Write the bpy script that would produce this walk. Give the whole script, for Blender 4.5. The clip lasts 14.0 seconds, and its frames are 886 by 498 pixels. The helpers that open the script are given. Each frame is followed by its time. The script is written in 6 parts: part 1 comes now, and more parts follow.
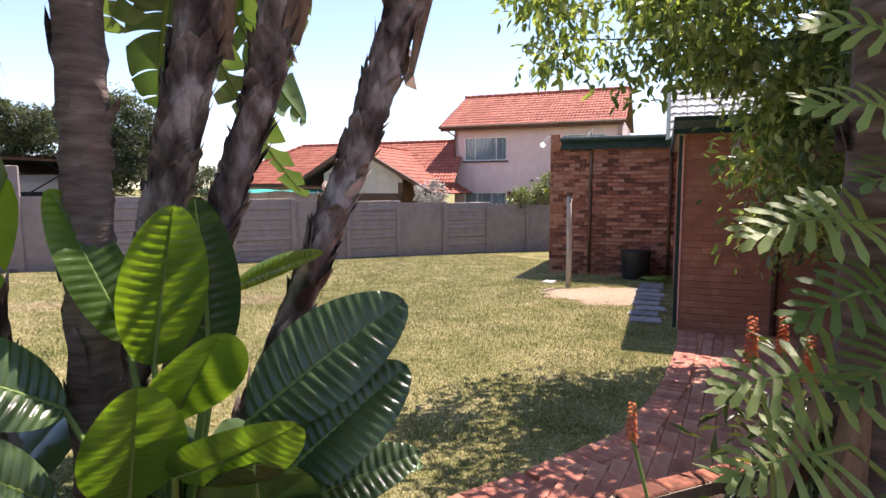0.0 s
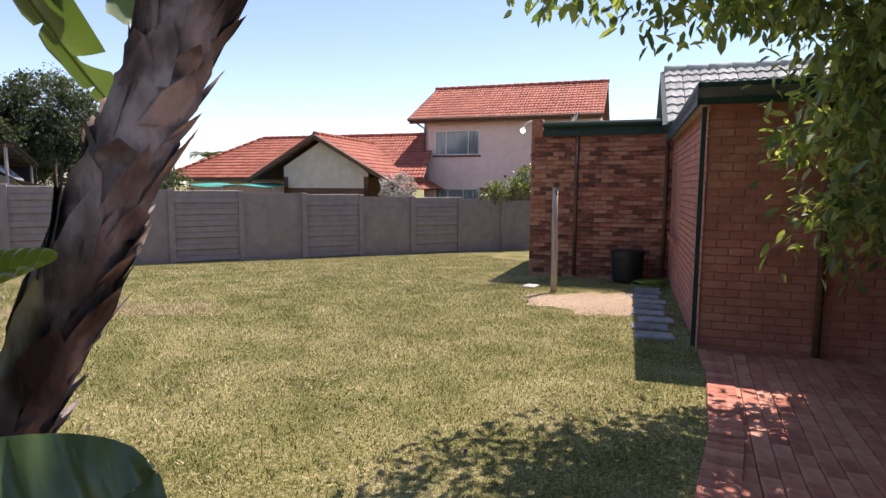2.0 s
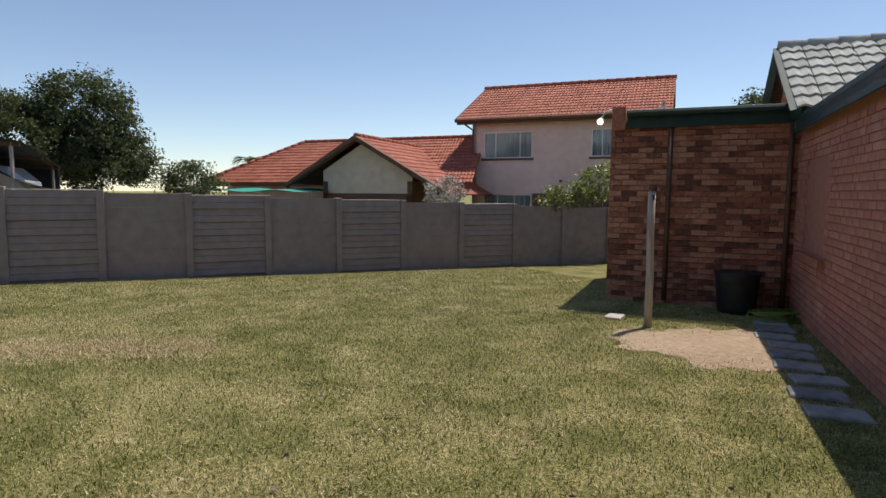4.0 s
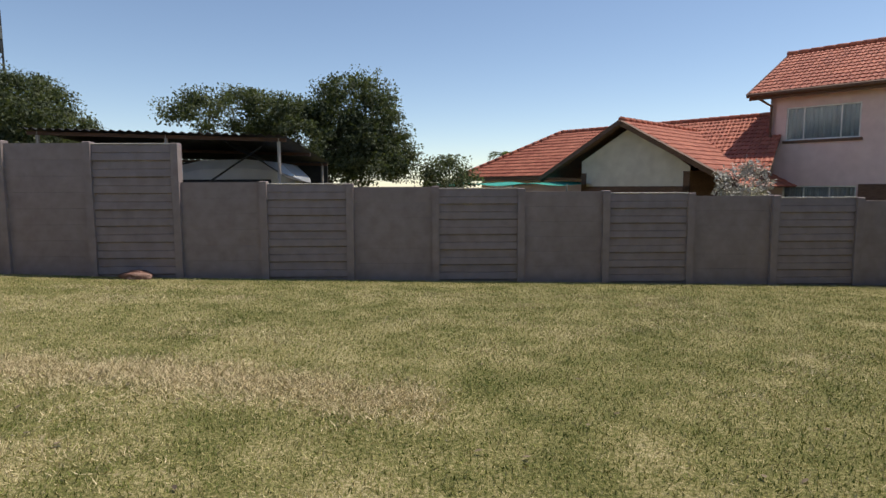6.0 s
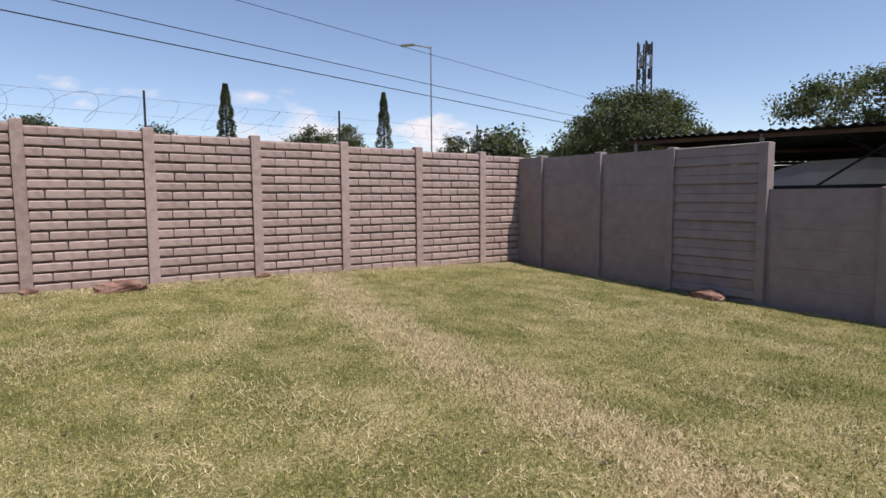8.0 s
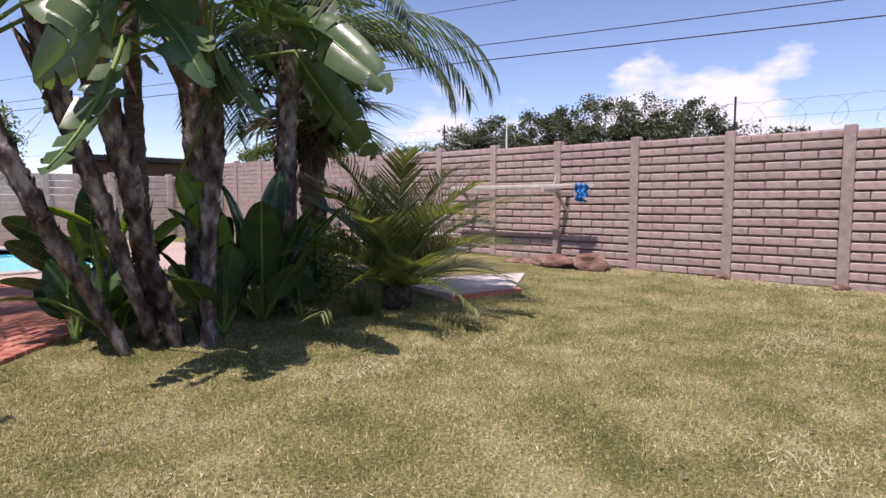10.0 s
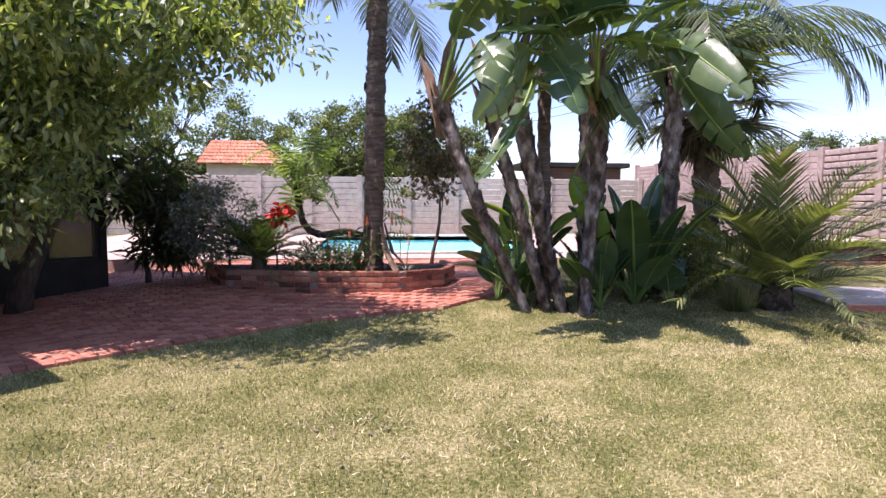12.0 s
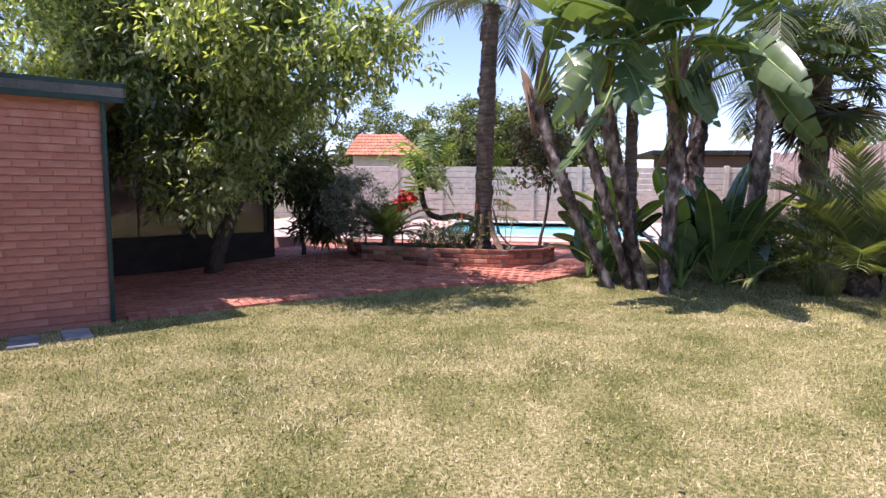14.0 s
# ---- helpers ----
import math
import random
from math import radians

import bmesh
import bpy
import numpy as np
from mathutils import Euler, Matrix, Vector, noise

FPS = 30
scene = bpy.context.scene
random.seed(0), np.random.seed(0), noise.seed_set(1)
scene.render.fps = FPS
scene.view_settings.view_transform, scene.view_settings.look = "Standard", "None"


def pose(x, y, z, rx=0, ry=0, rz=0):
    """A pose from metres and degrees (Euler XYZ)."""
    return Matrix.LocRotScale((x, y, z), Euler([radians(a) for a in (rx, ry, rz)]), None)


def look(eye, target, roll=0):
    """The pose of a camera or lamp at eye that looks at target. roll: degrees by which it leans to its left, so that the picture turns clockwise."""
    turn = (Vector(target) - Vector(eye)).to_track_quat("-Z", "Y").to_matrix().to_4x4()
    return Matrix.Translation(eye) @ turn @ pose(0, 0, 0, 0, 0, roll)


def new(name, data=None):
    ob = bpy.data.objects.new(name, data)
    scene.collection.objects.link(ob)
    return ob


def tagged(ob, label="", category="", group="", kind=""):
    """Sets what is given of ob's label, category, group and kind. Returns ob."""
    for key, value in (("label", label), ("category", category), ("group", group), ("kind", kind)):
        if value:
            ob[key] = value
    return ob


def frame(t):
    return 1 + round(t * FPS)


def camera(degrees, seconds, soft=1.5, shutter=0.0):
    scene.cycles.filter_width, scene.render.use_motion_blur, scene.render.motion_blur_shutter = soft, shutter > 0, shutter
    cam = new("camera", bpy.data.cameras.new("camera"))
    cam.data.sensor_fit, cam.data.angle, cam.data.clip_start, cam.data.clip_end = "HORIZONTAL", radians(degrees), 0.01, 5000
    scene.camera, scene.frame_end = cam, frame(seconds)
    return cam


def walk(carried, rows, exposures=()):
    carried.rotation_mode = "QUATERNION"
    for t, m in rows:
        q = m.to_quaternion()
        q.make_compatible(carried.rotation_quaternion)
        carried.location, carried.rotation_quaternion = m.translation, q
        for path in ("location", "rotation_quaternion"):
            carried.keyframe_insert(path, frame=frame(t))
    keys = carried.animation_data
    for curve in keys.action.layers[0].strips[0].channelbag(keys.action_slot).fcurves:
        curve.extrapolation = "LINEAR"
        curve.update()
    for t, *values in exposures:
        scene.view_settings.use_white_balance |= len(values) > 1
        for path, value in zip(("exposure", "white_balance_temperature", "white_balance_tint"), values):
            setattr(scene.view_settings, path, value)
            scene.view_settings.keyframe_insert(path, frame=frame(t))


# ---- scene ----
cam = camera(74.5, 14.0)
# seconds, x, y, z, pitch, yaw, roll
PATH = [
    (0.0, 0.000, 0.000, 1.500, -6.00, -26.48, 0.20),
    (0.5, 0.101, 0.300, 1.413, -5.90, -26.81, -0.10),
    (1.0, 0.272, 0.623, 1.369, -6.10, -27.37, 0.30),
    (1.5, 0.551, 0.969, 1.369, -6.00, -28.99, 0.10),
    (2.0, 0.769, 1.386, 1.335, -6.10, -29.43, -0.30),
    (4.5, 1.747, 3.795, 1.265, -5.50, -21.52, -0.20),
    (5.0, 1.866, 4.368, 1.230, -5.70, -16.40, -0.00),
    (5.5, 1.893, 5.006, 1.222, -5.70, -9.52, -0.20),
    (6.0, 1.904, 5.613, 1.222, -6.00, -0.78, 0.20),
    (6.5, 1.911, 6.192, 1.222, -6.20, 9.01, 0.10),
    (7.0, 1.739, 6.686, 1.248, -6.60, 19.40, -0.00),
    (7.5, 1.591, 7.071, 1.265, -6.00, 34.52, 0.20),
    (8.0, 1.669, 7.363, 1.256, -5.10, 55.24, 0.40),
    (8.5, 1.789, 7.624, 1.256, -5.10, 76.52, 0.20),
    (9.0, 1.890, 7.963, 1.256, -4.60, 97.92, 0.30),
    (11.5, 2.077, 9.546, 1.280, -5.15, 166.72, -0.06),
    (12.0, 1.963, 9.938, 1.234, -4.69, 173.49, -0.35),
    (12.5, 1.855, 10.305, 1.227, -5.07, 177.39, -0.29),
    (13.0, 1.687, 10.668, 1.199, -5.17, 181.50, -0.24),
    (13.5, 1.554, 11.022, 1.178, -5.24, 184.45, -0.76),
    (14.0, 1.457, 11.297, 1.233, -5.90, 186.97, -0.48),
]
walk(cam, [(t, pose(x, y, z, 90 + pitch, 0, yaw) @ pose(0, 0, 0, 0, 0, -roll)) for t, x, y, z, pitch, yaw, roll in PATH],
     exposures=[(0.0, 1.32, 6850, 24), (1.0, 1.06, 6850, 23), (2.2, 0.85, 6900, 22), (4.3, 0.1, 6950, 11), (5.0, 0.05, 6950, 10), (6.5, 0.25, 6900, 12), (7.5, 0.36, 6850, 14),
                (8.2, 0.22, 6700, 19), (9.2, 0.12, 6550, 24), (11.3, 1.1, 6400, 31), (14.0, 1.15, 6350, 31)])

# ---------------------------------------------------------------- world and sun
SUN_ELEV, SUN_AZ = 65.0, 19.5          # degrees; azimuth counted from +x towards +y
world = bpy.data.worlds.new("sky")
scene.world = world
world.use_nodes = True
wn = world.node_tree.nodes
sky = wn.new("ShaderNodeTexSky")
sky.sky_type, sky.sun_disc = "NISHITA", False
sky.sun_elevation, sky.sun_rotation = radians(SUN_ELEV), radians(90 - SUN_AZ)
sky.air_density, sky.dust_density, sky.ozone_density, sky.altitude = 1.0, 0.35, 1.5, 1400
world.node_tree.links.new(sky.outputs[0], wn["Background"].inputs[0])
wn["Background"].inputs[1].default_value = 0.125
sun = new("sun", bpy.data.lights.new("sun", "SUN"))
sun.data.energy, sun.data.angle, sun.data.color = 4.0, radians(0.53), (1.0, 0.95, 0.87)
sd = Vector((math.cos(radians(SUN_ELEV)) * math.cos(radians(SUN_AZ)), math.cos(radians(SUN_ELEV)) * math.sin(radians(SUN_AZ)), math.sin(radians(SUN_ELEV))))
sun.matrix_world = look(sd * 50, (0, 0, 0))

RNG = np.random.default_rng(7)


# ---------------------------------------------------------------- materials
def material(name, stops, scale=8.0, detail=6.0, rough=0.8, bump=0.3, bump_scale=60.0, metal=0.0, stretch=(1, 1, 1), rand="", amount=0.25,
             stain=0.25, stain_scale=0.7, spec=0.4, bump_dist=0.01, clear=0.0, through_light=0.0, through_tint=(2.1, 2.3, 0.7)):
    """Two noises (grain and stains) over a ramp of colours; rand: 'object' or 'island' shifts the ramp piece by piece."""
    m = bpy.data.materials.new(name)
    m.use_nodes = True
    t = m.node_tree
    n, l = t.nodes, t.links
    b = n["Principled BSDF"]
    co = n.new("ShaderNodeTexCoord")
    mp = n.new("ShaderNodeMapping")
    mp.inputs["Scale"].default_value = stretch
    l.new(co.outputs["Object"], mp.inputs[0])
    g = n.new("ShaderNodeTexNoise")
    g.inputs["Scale"].default_value, g.inputs["Detail"].default_value = scale, detail
    l.new(mp.outputs[0], g.inputs[0])
    s = n.new("ShaderNodeTexNoise")
    s.inputs["Scale"].default_value, s.inputs["Detail"].default_value = stain_scale, 4
    l.new(mp.outputs[0], s.inputs[0])
    mix = n.new("ShaderNodeMath")
    mix.operation = "MULTIPLY_ADD"
    l.new(s.outputs[0], mix.inputs[0])
    mix.inputs[1].default_value = stain * 2
    sub = n.new("ShaderNodeMath")
    sub.operation = "SUBTRACT"
    l.new(g.outputs[0], sub.inputs[0])
    sub.inputs[1].default_value = stain
    l.new(sub.outputs[0], mix.inputs[2])
    last = mix.outputs[0]
    if rand:
        if rand == "object":
            r = n.new("ShaderNodeObjectInfo").outputs["Random"]
        else:
            r = n.new("ShaderNodeNewGeometry").outputs["Random Per Island"]
        ad = n.new("ShaderNodeMath")
        ad.operation = "MULTIPLY_ADD"
        l.new(r, ad.inputs[0])
        ad.inputs[1].default_value = amount * 2
        sb = n.new("ShaderNodeMath")
        sb.operation = "SUBTRACT"
        l.new(last, sb.inputs[0])
        sb.inputs[1].default_value = amount
        l.new(sb.outputs[0], ad.inputs[2])
        last = ad.outputs[0]
    ramp = n.new("ShaderNodeValToRGB")
    els = ramp.color_ramp.elements
    while len(els) < len(stops):
        els.new(0.5)
    for e, (p, c) in zip(els, stops):
        e.position, e.color = p, (*c, 1)
    l.new(last, ramp.inputs[0])
    l.new(ramp.outputs[0], b.inputs["Base Color"])
    b.inputs["Roughness"].default_value, b.inputs["Metallic"].default_value = rough, metal
    b.inputs["Specular IOR Level"].default_value = spec
    b.inputs["Coat Weight"].default_value = clear
    if bump:
        h = n.new("ShaderNodeTexNoise")
        h.inputs["Scale"].default_value, h.inputs["Detail"].default_value = bump_scale, 5
        l.new(mp.outputs[0], h.inputs[0])
        bp = n.new("ShaderNodeBump")
        bp.inputs["Strength"].default_value, bp.inputs["Distance"].default_value = bump, bump_dist
        l.new(h.outputs[0], bp.inputs["Height"])
        l.new(bp.outputs[0], b.inputs["Normal"])
    if through_light:
        tr = n.new("ShaderNodeBsdfTranslucent")
        hs = n.new("ShaderNodeMixRGB")
        hs.blend_type = "MULTIPLY"
        hs.inputs[0].default_value = 1.0
        l.new(ramp.outputs[0], hs.inputs[1])
        hs.inputs[2].default_value = (*through_tint, 1)
        l.new(hs.outputs[0], tr.inputs[0])
        ms = n.new("ShaderNodeMixShader")
        ms.inputs[0].default_value = through_light
        l.new(b.outputs[0], ms.inputs[1])
        l.new(tr.outputs[0], ms.inputs[2])
        l.new(ms.outputs[0], n["Material Output"].inputs[0])
    return m


def two(a, b, c=None):
    return [(0.3, a), (0.7, b)] if c is None else [(0.25, a), (0.5, b), (0.75, c)]


LAWN = material("lawn_soil", [(0.25, (0.085, 0.095, 0.03)), (0.45, (0.18, 0.175, 0.062)), (0.6, (0.32, 0.28, 0.13)), (0.75, (0.48, 0.41, 0.235))],
                scale=42, stain=0.3, stain_scale=1.9, bump=0.9, bump_scale=90, bump_dist=0.03, rough=0.95, spec=0.1)
BLADE = material("grass_blade", [(0.08, (0.10, 0.14, 0.03)), (0.36, (0.255, 0.275, 0.072)), (0.6, (0.45, 0.41, 0.175)), (0.9, (0.66, 0.56, 0.33))],
                 scale=7, stain=0.4, stain_scale=1.9, bump=0, rough=0.75, rand="island", amount=0.42, spec=0.25)
STRAW = material("dry_straw", two((0.46, 0.38, 0.21), (0.72, 0.61, 0.40)), scale=5, bump=0, rough=0.85, rand="island", amount=0.3, spec=0.2)
SAND = material("sand", two((0.27, 0.20, 0.135), (0.43, 0.33, 0.235)), scale=14, bump=0.6, bump_scale=90, rough=0.95, spec=0.1)
FENCE = material("precast_grey", two((0.25, 0.203, 0.197), (0.32, 0.262, 0.254)), scale=5, bump=0.25, bump_scale=70, stain=0.10, stain_scale=1.5, rough=0.85, spec=0.25)
BRICKWALL = material("precast_brick_paint", two((0.33, 0.248, 0.22), (0.475, 0.368, 0.332)), scale=9, bump=0.4, bump_scale=45, rand="object", amount=0.12, stain=0.3, rough=0.85, spec=0.25)
FARWALL = material("precast_beige", two((0.37, 0.325, 0.275), (0.49, 0.44, 0.38)), scale=6, bump=0.3, bump_scale=40, rough=0.85)
BRICK = material("face_brick", [(0.15, (0.145, 0.06, 0.042)), (0.4, (0.33, 0.125, 0.08)), (0.62, (0.42, 0.17, 0.105)), (0.88, (0.50, 0.26, 0.17))],
                 scale=20, bump=0.8, bump_scale=45, rand="object", amount=0.42, stain=0.2, rough=0.9, spec=0.2)
BRICKI = material("face_brick_run", [(0.15, (0.145, 0.06, 0.042)), (0.4, (0.33, 0.125, 0.08)), (0.62, (0.42, 0.17, 0.105)), (0.88, (0.50, 0.26, 0.17))],
                  scale=20, bump=0.8, bump_scale=45, rand="island", amount=0.42, stain=0.2, rough=0.9, spec=0.2)
WINGBRICK = material("painted_wing_brick", [(0.2, (0.38, 0.155, 0.11)), (0.55, (0.50, 0.215, 0.155)), (0.9, (0.62, 0.33, 0.25))], scale=5, bump=0.5, bump_scale=50, rand="object", amount=0.13, stain=0.3, stain_scale=1.6, rough=0.85, spec=0.25)
WINGBRICKI = material("painted_wing_brick_run", [(0.2, (0.38, 0.155, 0.11)), (0.55, (0.50, 0.215, 0.155)), (0.9, (0.62, 0.33, 0.25))], scale=5, bump=0.5, bump_scale=50, rand="island", amount=0.13, stain=0.3, stain_scale=1.6, rough=0.85, spec=0.25)
WINGJOINT = material("painted_joint", two((0.36, 0.155, 0.11), (0.48, 0.22, 0.165)), scale=12, bump=0.4, rough=0.9)
# near-black base colour carries the veranda's shade, not a paint
SHADEDWALL = material("shaded_veranda_wall", two((0.018, 0.016, 0.015), (0.04, 0.034, 0.03)), scale=5, bump=0.2, rough=0.6)
PALEWOOD = material("bleached_wood", two((0.52, 0.47, 0.42), (0.70, 0.65, 0.59)), scale=8, stretch=(4, 0.5, 4), bump=0.4, rough=0.85)
PALESLAB = material("pale_paving", two((0.58, 0.50, 0.46), (0.74, 0.66, 0.61)), scale=5, bump=0.4, rough=0.9)
MORTAR = material("mortar", two((0.20, 0.15, 0.12), (0.33, 0.26, 0.21)), scale=25, bump=0.5, rough=0.95)
PAVER = material("red_paver", [(0.15, (0.33, 0.12, 0.085)), (0.5, (0.50, 0.195, 0.135)), (0.85, (0.60, 0.30, 0.21))], scale=14, bump=0.5, bump_scale=70, rand="object", amount=0.25, stain=0.3, rough=0.85, spec=0.25)
PAVERI = material("red_paver_run", [(0.15, (0.33, 0.12, 0.085)), (0.5, (0.50, 0.195, 0.135)), (0.85, (0.60, 0.30, 0.21))], scale=14, bump=0.5, bump_scale=70, rand="island", amount=0.25, stain=0.3, rough=0.85, spec=0.25)
PAVEBED = material("paving_bed", two((0.30, 0.13, 0.09), (0.42, 0.22, 0.16)), scale=30, bump=0.5, rough=0.95)
GREENPAINT = material("green_paint", two((0.008, 0.028, 0.024), (0.016, 0.05, 0.04)), scale=6, bump=0.1, rough=0.5)
PINK = material("pink_plaster", two((0.66, 0.485, 0.455), (0.74, 0.56, 0.525)), scale=3, bump=0.3, bump_scale=30, rough=0.9)
CREAM = material("cream_plaster", two((0.58, 0.50, 0.42), (0.68, 0.60, 0.51)), scale=3, bump=0.3, bump_scale=30, rough=0.9)
REDTILE = material("red_roof_tile", two((0.29, 0.080, 0.050), (0.44, 0.145, 0.090)), scale=6, bump=0.3, rand="island", amount=0.15, rough=0.75, spec=0.3)
GREYTILE = material("grey_roof_tile", two((0.28, 0.29, 0.27), (0.42, 0.43, 0.40)), scale=8, bump=0.4, rand="island", amount=0.2, rough=0.85)
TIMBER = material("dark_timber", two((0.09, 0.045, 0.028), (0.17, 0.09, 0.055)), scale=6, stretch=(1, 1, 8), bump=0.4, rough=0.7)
GREYWOOD = material("weathered_wood", two((0.33, 0.28, 0.24), (0.52, 0.46, 0.41)), scale=8, stretch=(4, 4, 0.5), bump=0.5, rough=0.85)
WHITE = material("white_paint", two((0.68, 0.67, 0.64), (0.80, 0.79, 0.77)), scale=6, bump=0.1, rough=0.5)
CONCRETE = material("concrete", two((0.40, 0.37, 0.33), (0.58, 0.54, 0.49)), scale=9, bump=0.5, rough=0.95)
SLATE = material("stepping_stone", two((0.16, 0.17, 0.18), (0.32, 0.33, 0.33)), scale=9, bump=0.5, rand="object", rough=0.85)
ROCK = material("garden_rock", [(0.2, (0.05, 0.032, 0.028)), (0.5, (0.19, 0.10, 0.075)), (0.8, (0.38, 0.25, 0.20))], scale=5, bump=0.9, bump_scale=18, bump_dist=0.03, rough=0.95)
SHEETMETAL = material("corrugated_iron", two((0.02, 0.019, 0.018), (0.045, 0.042, 0.04)), scale=4, bump=0.2, rough=0.6, metal=0.2)
STEEL = material("dull_steel", two((0.25, 0.25, 0.25), (0.42, 0.42, 0.42)), scale=9, bump=0.1, rough=0.45, metal=0.8)
DARKSTEEL = material("black_steel", two((0.015, 0.015, 0.015), (0.03, 0.03, 0.03)), scale=9, bump=0.1, rough=0.5)
BLACKPLASTIC = material("black_plastic", two((0.012, 0.013, 0.014), (0.03, 0.03, 0.03)), scale=9, bump=0.2, rough=0.45)
HOSE = material("green_hose", two((0.12, 0.2, 0.03), (0.2, 0.3, 0.05)), scale=9, bump=0.1, rough=0.5)
TEALNET = material("teal_shade_net", two((0.01, 0.22, 0.18), (0.02, 0.32, 0.26)), scale=9, bump=0.3, rough=0.8)
BLUECLOTH = material("blue_cloth", two((0.01, 0.18, 0.5), (0.03, 0.3, 0.72)), scale=12, bump=0.4, rough=0.9)
CARPAINT = material("white_car_paint", two((0.62, 0.64, 0.68), (0.74, 0.76, 0.8)), scale=2, bump=0, rough=0.25, clear=0.6)
SOIL = material("bed_soil", two((0.035, 0.022, 0.015), (0.09, 0.06, 0.04)), scale=22, bump=0.8, bump_scale=60, bump_dist=0.03, rough=1)
DECK = material("pool_paving", two((0.42, 0.30, 0.245), (0.54, 0.41, 0.345)), scale=10, bump=0.3, rough=0.9)
POOLTILE = material("pool_lining", two((0.2, 0.66, 0.74), (0.3, 0.76, 0.82)), scale=8, bump=0.1, rough=0.4)
BARK = material("strelitzia_bark", [(0.25, (0.05, 0.034, 0.029)), (0.48, (0.19, 0.145, 0.128)), (0.72, (0.52, 0.45, 0.42))], scale=12, stretch=(1, 1, 0.5), bump=0.9, bump_scale=16, bump_dist=0.03, stain=0.55, stain_scale=5, rough=0.9, spec=0.2)
RINGBARK = material("ringed_palm_bark", [(0.2, (0.07, 0.05, 0.042)), (0.55, (0.19, 0.145, 0.125)), (0.85, (0.34, 0.28, 0.25))], scale=7, stretch=(1, 1, 4), bump=0.8, bump_scale=14, bump_dist=0.02, rough=0.9, spec=0.2)
SHEATH = material("dry_sheath", two((0.16, 0.09, 0.055), (0.36, 0.24, 0.16)), scale=8, stretch=(4, 4, 0.6), bump=0.5, rough=0.9, rand="island", amount=0.2)
TREEBARK = material("tree_bark", two((0.05, 0.038, 0.03), (0.14, 0.11, 0.085)), scale=10, stretch=(2, 2, 0.6), bump=0.8, bump_scale=20, bump_dist=0.02, rough=0.95)
OLDPADDLE = material("mature_paddle_leaf", two((0.06, 0.105, 0.046), (0.135, 0.19, 0.092)), scale=3, bump=0.15, bump_scale=24, rough=0.30, spec=0.5, rand="object", amount=0.35, through_light=0.2)
PADDLE = material("paddle_leaf", two((0.05, 0.10, 0.028), (0.095, 0.165, 0.045)), scale=4, bump=0.12, bump_scale=30, rough=0.24, spec=0.5, rand="object", amount=0.25, through_light=0.46, through_tint=(4.4, 4.0, 0.5))
DEEPPADDLE = material("dark_paddle_leaf", two((0.042, 0.082, 0.032), (0.092, 0.15, 0.064)), scale=3, bump=0.15, bump_scale=24, rough=0.22, spec=0.6, rand="object", amount=0.3, through_light=0.1)
PURPLELEAF = material("purple_brown_leaf", two((0.05, 0.05, 0.03), (0.14, 0.125, 0.075)), scale=3, bump=0, rough=0.5, rand="island", amount=0.3, through_light=0.2)
PALETILE = material("faded_roof_tile", two((0.42, 0.16, 0.09), (0.56, 0.26, 0.16)), scale=6, bump=0.3, rand="island", amount=0.15, rough=0.75, spec=0.3)
MIDRIB = material("leaf_midrib", two((0.14, 0.22, 0.05), (0.22, 0.32, 0.08)), scale=5, bump=0.1, rough=0.5)
LEAF = material("tree_leaf", [(0.15, (0.065, 0.098, 0.042)), (0.5, (0.16, 0.20, 0.09)), (0.85, (0.37, 0.39, 0.205))], scale=1.2, bump=0, rough=0.34, spec=0.6, rand="island", amount=0.38, through_light=0.42)
FARLEAF = material("far_leaf", [(0.15, (0.035, 0.045, 0.028)), (0.5, (0.07, 0.085, 0.05)), (0.85, (0.14, 0.155, 0.10))], scale=0.6, bump=0, rough=0.7, spec=0.25, rand="island", amount=0.35, through_light=0.2)
GARDENLEAF = material("garden_tree_leaf", [(0.15, (0.05, 0.07, 0.03)), (0.5, (0.115, 0.145, 0.06)), (0.85, (0.24, 0.275, 0.125))], scale=0.6, bump=0, rough=0.6, spec=0.3, rand="island", amount=0.35, through_light=0.3)
PALMLEAF = material("palm_leaflet", [(0.15, (0.032, 0.048, 0.022)), (0.5, (0.068, 0.092, 0.042)), (0.85, (0.15, 0.17, 0.085))], scale=2, bump=0, rough=0.4, spec=0.5, rand="island", amount=0.25, through_light=0.25)
YOUNGPALM = material("young_palm_leaflet", [(0.15, (0.065, 0.082, 0.032)), (0.5, (0.13, 0.155, 0.062)), (0.85, (0.27, 0.28, 0.13))], scale=2, bump=0, rough=0.42, spec=0.5, rand="island", amount=0.25, through_light=0.25)
DEADLEAF = material("dead_palm_leaf", two((0.07, 0.05, 0.035), (0.2, 0.15, 0.1)), scale=4, bump=0, rough=0.9, rand="island", amount=0.3)
PHILO = material("philodendron_leaf", two((0.11, 0.175, 0.045), (0.24, 0.32, 0.105)), scale=3, bump=0.1, rough=0.5, spec=0.5, rand="object", amount=0.3, through_light=0.3)
SILVER = material("silver_leaf", two((0.12, 0.14, 0.10), (0.27, 0.29, 0.23)), scale=3, bump=0, rough=0.6, rand="island", amount=0.3)
PALEBLOOM = material("pale_blossom", two((0.38, 0.36, 0.30), (0.6, 0.56, 0.5)), scale=3, bump=0, rough=0.8, rand="island", amount=0.3)
ORANGE = material("orange_flower", two((0.62, 0.11, 0.03), (0.8, 0.24, 0.06)), scale=5, bump=0, rough=0.6, rand="island", amount=0.3)
RED = material("red_flower", two((0.65, 0.02, 0.015), (0.82, 0.06, 0.03)), scale=5, bump=0, rough=0.6, rand="island", amount=0.3)
